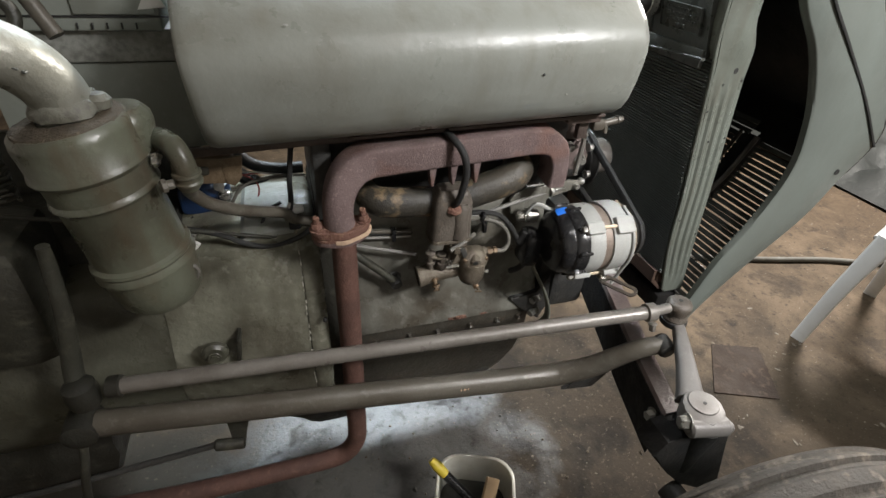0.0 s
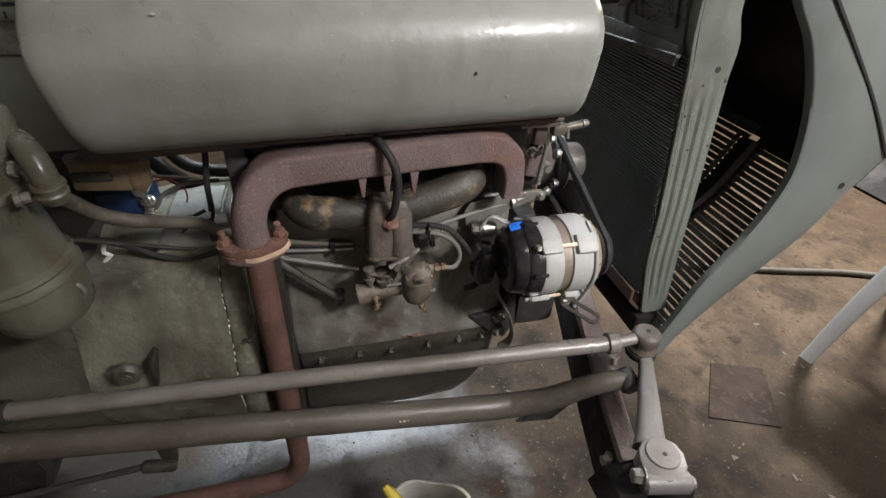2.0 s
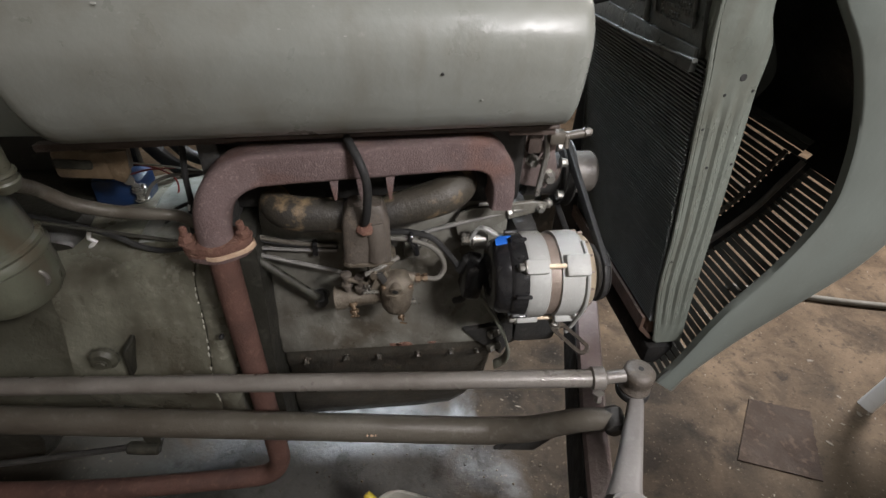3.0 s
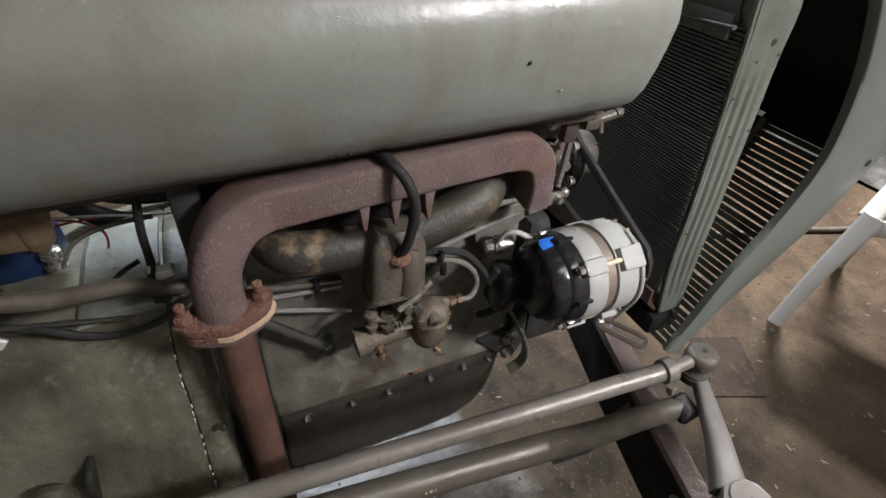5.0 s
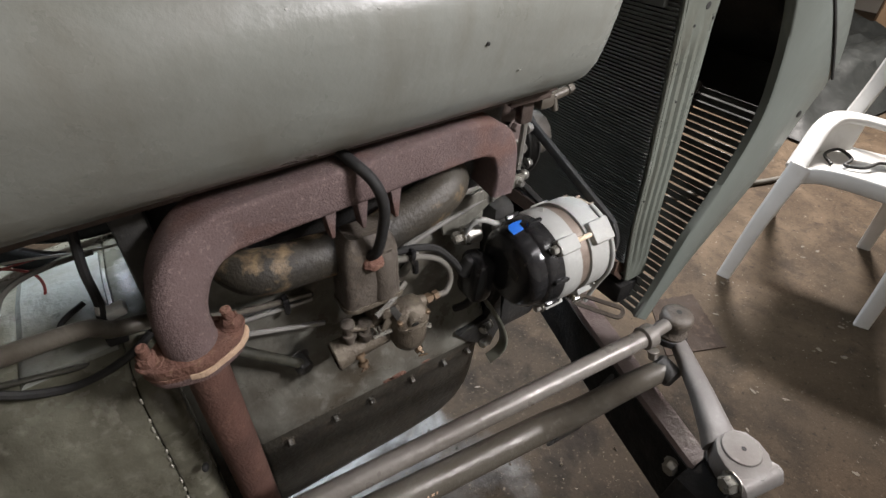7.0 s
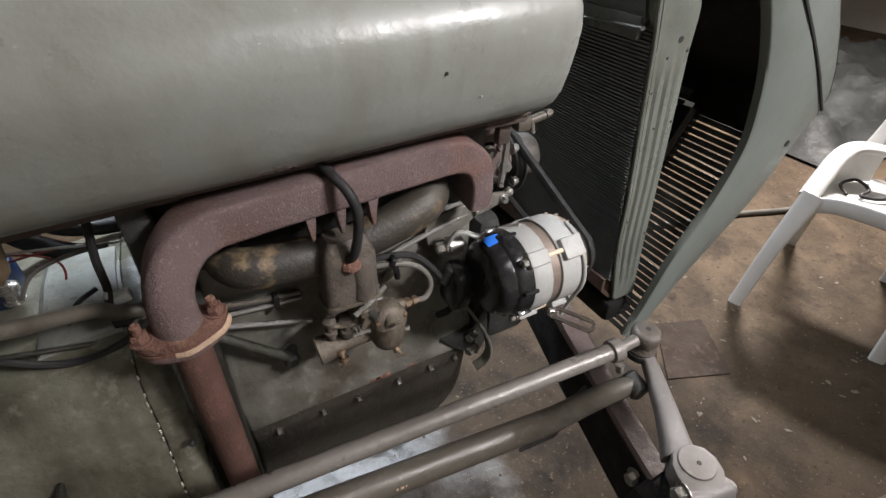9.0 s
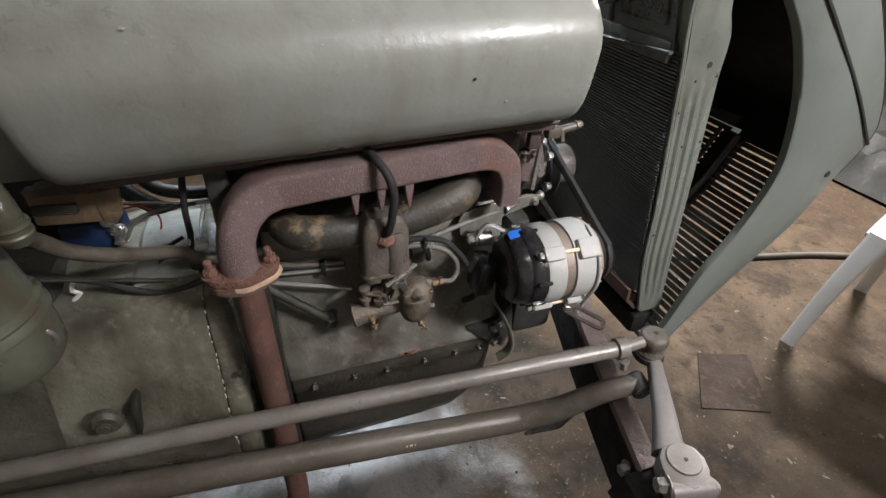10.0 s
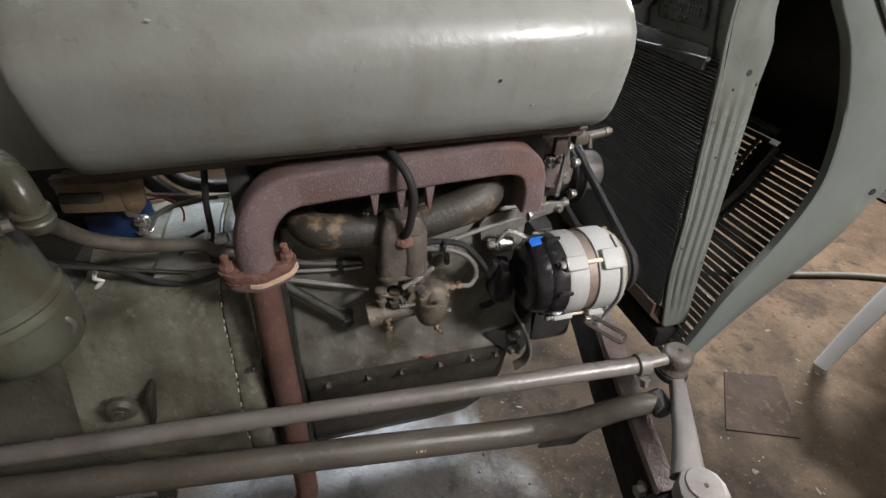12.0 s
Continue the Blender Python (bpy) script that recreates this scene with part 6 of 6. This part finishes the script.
# ---- things round the tractor ----
def plastic_chair():
    ch = thing("plastic_chair", "white moulded plastic armchair standing on the floor", "chair", at=(1.95, 0.32, 0))
    inv = Matrix.Translation((-1.95, -0.32, 0))
    def put(name, bm, material=M_WHITEP, label=""):
        bm.transform(inv)
        return part(name, bm, material, ch, label, angle=50)
    sec = rrect(0.052, 0.022, 0.008, 3)
    def leg(a, b, c):
        return sweep(bmesh.new(), [a, b, c], sec, 6, up=(0.92, 0.39, 0), radii=[0.82, 0.9, 1.0, 1.25])
    put("leg", leg((1.665, 0.446, 0), (1.703, 0.434, 0.24), (1.755, 0.42, 0.43)))
    put("leg", leg((1.825, 0.065, 0), (1.826, 0.08, 0.24), (1.845, 0.11, 0.42)))
    put("leg", leg((2.20, 0.57, 0), (2.14, 0.54, 0.24), (2.08, 0.51, 0.42)))
    put("leg", leg((2.29, 0.25, 0), (2.24, 0.25, 0.24), (2.19, 0.26, 0.42)))
    seat = [V(1.755, 0.41, 0.425), V(1.80, 0.26, 0.43), V(1.85, 0.11, 0.425), V(2.02, 0.15, 0.405), V(2.18, 0.24, 0.40), V(2.13, 0.38, 0.40), V(2.07, 0.50, 0.405), V(1.91, 0.46, 0.41)]
    bm = loft([[p - V(0, 0, 0.008) for p in seat], seat])
    bmesh.ops.triangulate(bm, faces=[f for f in bm.faces if len(f.verts) > 4])
    put("seat", bm)
    put("apron", sweep(bmesh.new(), [(1.745, 0.425, 0.39), (1.77, 0.36, 0.415), (1.80, 0.26, 0.42), (1.83, 0.16, 0.41), (1.84, 0.10, 0.37)], rrect(0.012, 0.05, 0.005, 2), 5))
    put("armrest", sweep(bmesh.new(), [(1.745, 0.43, 0.42), (1.82, 0.447, 0.46), (1.91, 0.465, 0.50), (1.985, 0.46, 0.518), (2.05, 0.415, 0.515), (2.10, 0.34, 0.505), (2.16, 0.24, 0.50)], rrect(0.055, 0.02, 0.008, 3), 6))
    put("side_panel", loft([[V(x, y, z0), V(x, y, z1), V(x + 0.004, y - 0.009, z1), V(x + 0.004, y - 0.009, z0)] for x, y, z0, z1 in ((1.755, 0.422, 0.41, 0.43), (1.82, 0.437, 0.41, 0.455), (1.91, 0.457, 0.41, 0.495), (1.985, 0.452, 0.41, 0.512), (2.05, 0.41, 0.41, 0.508))]))
    put("back_post", sweep(bmesh.new(), [(2.09, 0.47, 0.42), (2.23, 0.48, 0.56), (2.36, 0.485, 0.74), (2.40, 0.42, 0.80), (2.45, 0.32, 0.80), (2.48, 0.25, 0.73), (2.37, 0.24, 0.56), (2.22, 0.25, 0.42)], rrect(0.05, 0.02, 0.008, 3), 6))
    st = thing("strap_bundle", "tangled grey strap lying on the chair seat", "strap", at=(1.92, 0.36, 0.42))
    b2 = tube([V(-0.06, 0.02, 0.004), V(-0.02, 0.06, 0.01), V(0.05, 0.05, 0.012), V(0.03, 0.0, 0.006), V(-0.04, -0.01, 0.008), V(0.0, -0.05, 0.006), V(0.08, -0.06, 0.005), V(0.11, -0.1, 0.005)], 0.005, 8)
    part("strap", b2, M_RUBBER, st)


def tub():
    t = thing("plastic_tub", "milky white cut plastic tub with dirty inside", "tub", at=(0.312, 0.168, 0))
    outer = rrect(0.172, 0.17, 0.052, 6)
    def at(z, f):
        return [V(x * f, y * f, z) for x, y in outer]
    part("wall", loft([at(0.0, 0.9), at(0.004, 0.93), at(0.112, 1.0), at(0.116, 1.05), at(0.122, 1.055), at(0.1245, 1.03), at(0.1235, 0.97), at(0.118, 0.955), at(0.01, 0.90), at(0.008, 0.5)]), M_TUB, t, angle=60).rotation_euler = (0, 0, radians(-22))
    part("sludge", prism([(x * 0.9, y * 0.9) for x, y in outer], 0.004, pose(0, 0, 0.03, 0, 0, -22)), M_OILY, t)
    b = thing("paint_scraper", "scraper with a yellow grip leaning in the tub", "scraper", at=(0.278, 0.192, 0.02))
    part("blade_arm", tube([(0.06, -0.05, 0.03), (-0.02, 0.03, 0.105)], 0.011, 10, 1), M_BLACKP, b)
    part("grip", tube([(-0.02, 0.03, 0.105), (-0.036, 0.046, 0.121), (-0.048, 0.058, 0.132)], 1, 10, 4, radii=[0.011, 0.0125, 0.008]), M_YELLOW, b, "yellow plastic grip")
    w = part("wood_offcut", rbox((0.03, 0.09, 0.012), pose(0.345, 0.162, 0.085, 40, 20, -20), 0.001), M_WOOD)
    tagged(w, "pale sawn wood offcut standing in the tub", "wood")


def floor_things():
    corners = [(1.183, 0.324), (1.331, 0.501), (1.484, 0.443), (1.370, 0.248)]
    board = []
    for k, (p, q) in enumerate(zip(corners, corners[1:] + corners[:1])):
        rough = (0.002, 0.009, 0.007, 0.002)[k]
        for j in range(14):
            f = j / 14
            board.append((p[0] + (q[0] - p[0]) * f + rough * noise.noise(V(j * 0.9, k * 7.0, 0)), p[1] + (q[1] - p[1]) * f + rough * noise.noise(V(j * 0.9, k * 7.0, 9))))
    bm = prism([(p[0] - 1.33, p[1] - 0.37) for p in board], 0.003, pose(0, 0, 0.0005))
    ob = part("floor_board", bm, M_BOARD)
    ob.location = (1.33, 0.37, 0)
    tagged(ob, "damp brown square board lying on the floor", "board")
    random.seed(11)
    sp = thing("paint_splash", "dried white paint splashes and scraps on the floor", "splash", kind="stuff", at=(0, 0, 0))
    bm = bmesh.new()
    spots = ((1.30, 0.11, 0.012, 3), (1.68, 0.075, 0.03, 3), (1.65, -0.035, 0.02, 3), (1.59, 0.09, 0.02, 3), (1.33, 0.045, 0.01, 2), (1.41, -0.14, 0.015, 3), (1.65, 0.40, 0.03, 7), (1.90, 0.21, 0.04, 5), (2.07, 0.36, 0.03, 5),
             (1.53, 0.42, 0.03, 6), (1.79, 0.11, 0.02, 5), (1.31, -0.155, 0.02, 2), (1.16, 0.30, 0.008, 2), (1.19, 0.22, 0.02, 4), (1.13, 0.185, 0.012, 2), (1.5, 0.1, 0.25, 8), (0.7, 0.4, 0.15, 6))
    for cx, cy, spread, n in spots:
        for k in range(n):
            x, y, r = random.gauss(cx, spread), random.gauss(cy, spread), 0.0025 + 0.009 * random.random() ** 3
            turn, thin = random.random() * 3.1, 0.25 + 0.4 * random.random()
            out = []
            for j in range(9):
                u, v = r * (1 + 0.6 * noise.noise(V(k + cx * 9, j * 1.3, 0))) * math.cos(j * 0.698), thin * r * (1 + 0.6 * noise.noise(V(j * 1.3, k, cy * 9))) * math.sin(j * 0.698)
                out.append((x + u * math.cos(turn) - v * math.sin(turn), y + u * math.sin(turn) + v * math.cos(turn)))
            prism(out, 0.001, pose(0, 0, 0.0005), 0, bm)
    part("drip", bm, M_DRIP, sp)
    gr = thing("floor_grit", "dark oily grit and crumbs scattered on the floor", "grit", kind="stuff", at=(0, 0, 0))
    for name, material, count, big in (("crumb", M_DIRT, 70, 0.004), ("pale_crumb", M_DRIP, 130, 0.0026), ("oily_clot", M_GEAR, 26, 0.007)):
        bm = bmesh.new()
        for k in range(count):
            cx, cy, spread = random.choice(((0.45, 0.36, 0.13), (0.60, 0.30, 0.16), (0.30, 0.46, 0.15), (0.75, 0.22, 0.2), (0.1, 0.40, 0.2), (1.0, 0.3, 0.2)))
            x, y, r = random.gauss(cx, spread), random.gauss(cy, spread * 0.7), big * (0.25 + random.random() ** 2)
            a0, flat = random.random() * 6.3, 0.3 + 0.4 * random.random()
            lo = [bm.verts.new((x + r * (0.7 + 0.5 * random.random()) * math.cos(a0 + 1.257 * q), y + r * (0.7 + 0.5 * random.random()) * math.sin(a0 + 1.257 * q), 0.0)) for q in range(5)]
            tip = bm.verts.new((x, y, r * flat + 0.0015))
            for q in range(5):
                bm.faces.new((lo[q], lo[(q + 1) % 5], tip))
        part(name, bm, material, gr)
    ob = part("floor_hose", tube([(1.55, 0.98, 0.012), (1.926, 0.866, 0.012), (2.2, 0.80, 0.012), (2.468, 0.713, 0.012), (3.0, 0.6, 0.012)], 0.012, 10), M_HOSE)
    tagged(ob, "grey hose lying across the floor", "hose")
    bm = bmesh.new()
    bmesh.ops.create_grid(bm, x_segments=40, y_segments=40, size=0.5, matrix=pose(4.3, 2.0, 0.01) @ Matrix.Diagonal((2.6, 2.4, 1, 1)))
    for v in bm.verts:
        e = min(1, 4 * min(v.co.x - 3.0, 5.6 - v.co.x, v.co.y - 0.8, 3.2 - v.co.y))
        v.co.z = 0.012 + max(0, e) * (0.14 + 0.14 * noise.noise(v.co * 3.1) + 0.06 * noise.noise(v.co * 9))
    tagged(part("black_sheeting", bm, M_TARP), "crumpled black plastic sheeting heaped on the floor", "sheeting")
    b = part("cardboard_box", rbox((0.4, 0.35, 0.3), pose(6.0, 1.55, 0.15, 0, 0, 20), 0.004), M_CARD)
    tagged(b, "plain brown cardboard box on the floor", "box")


plastic_chair()
tub()
floor_things()
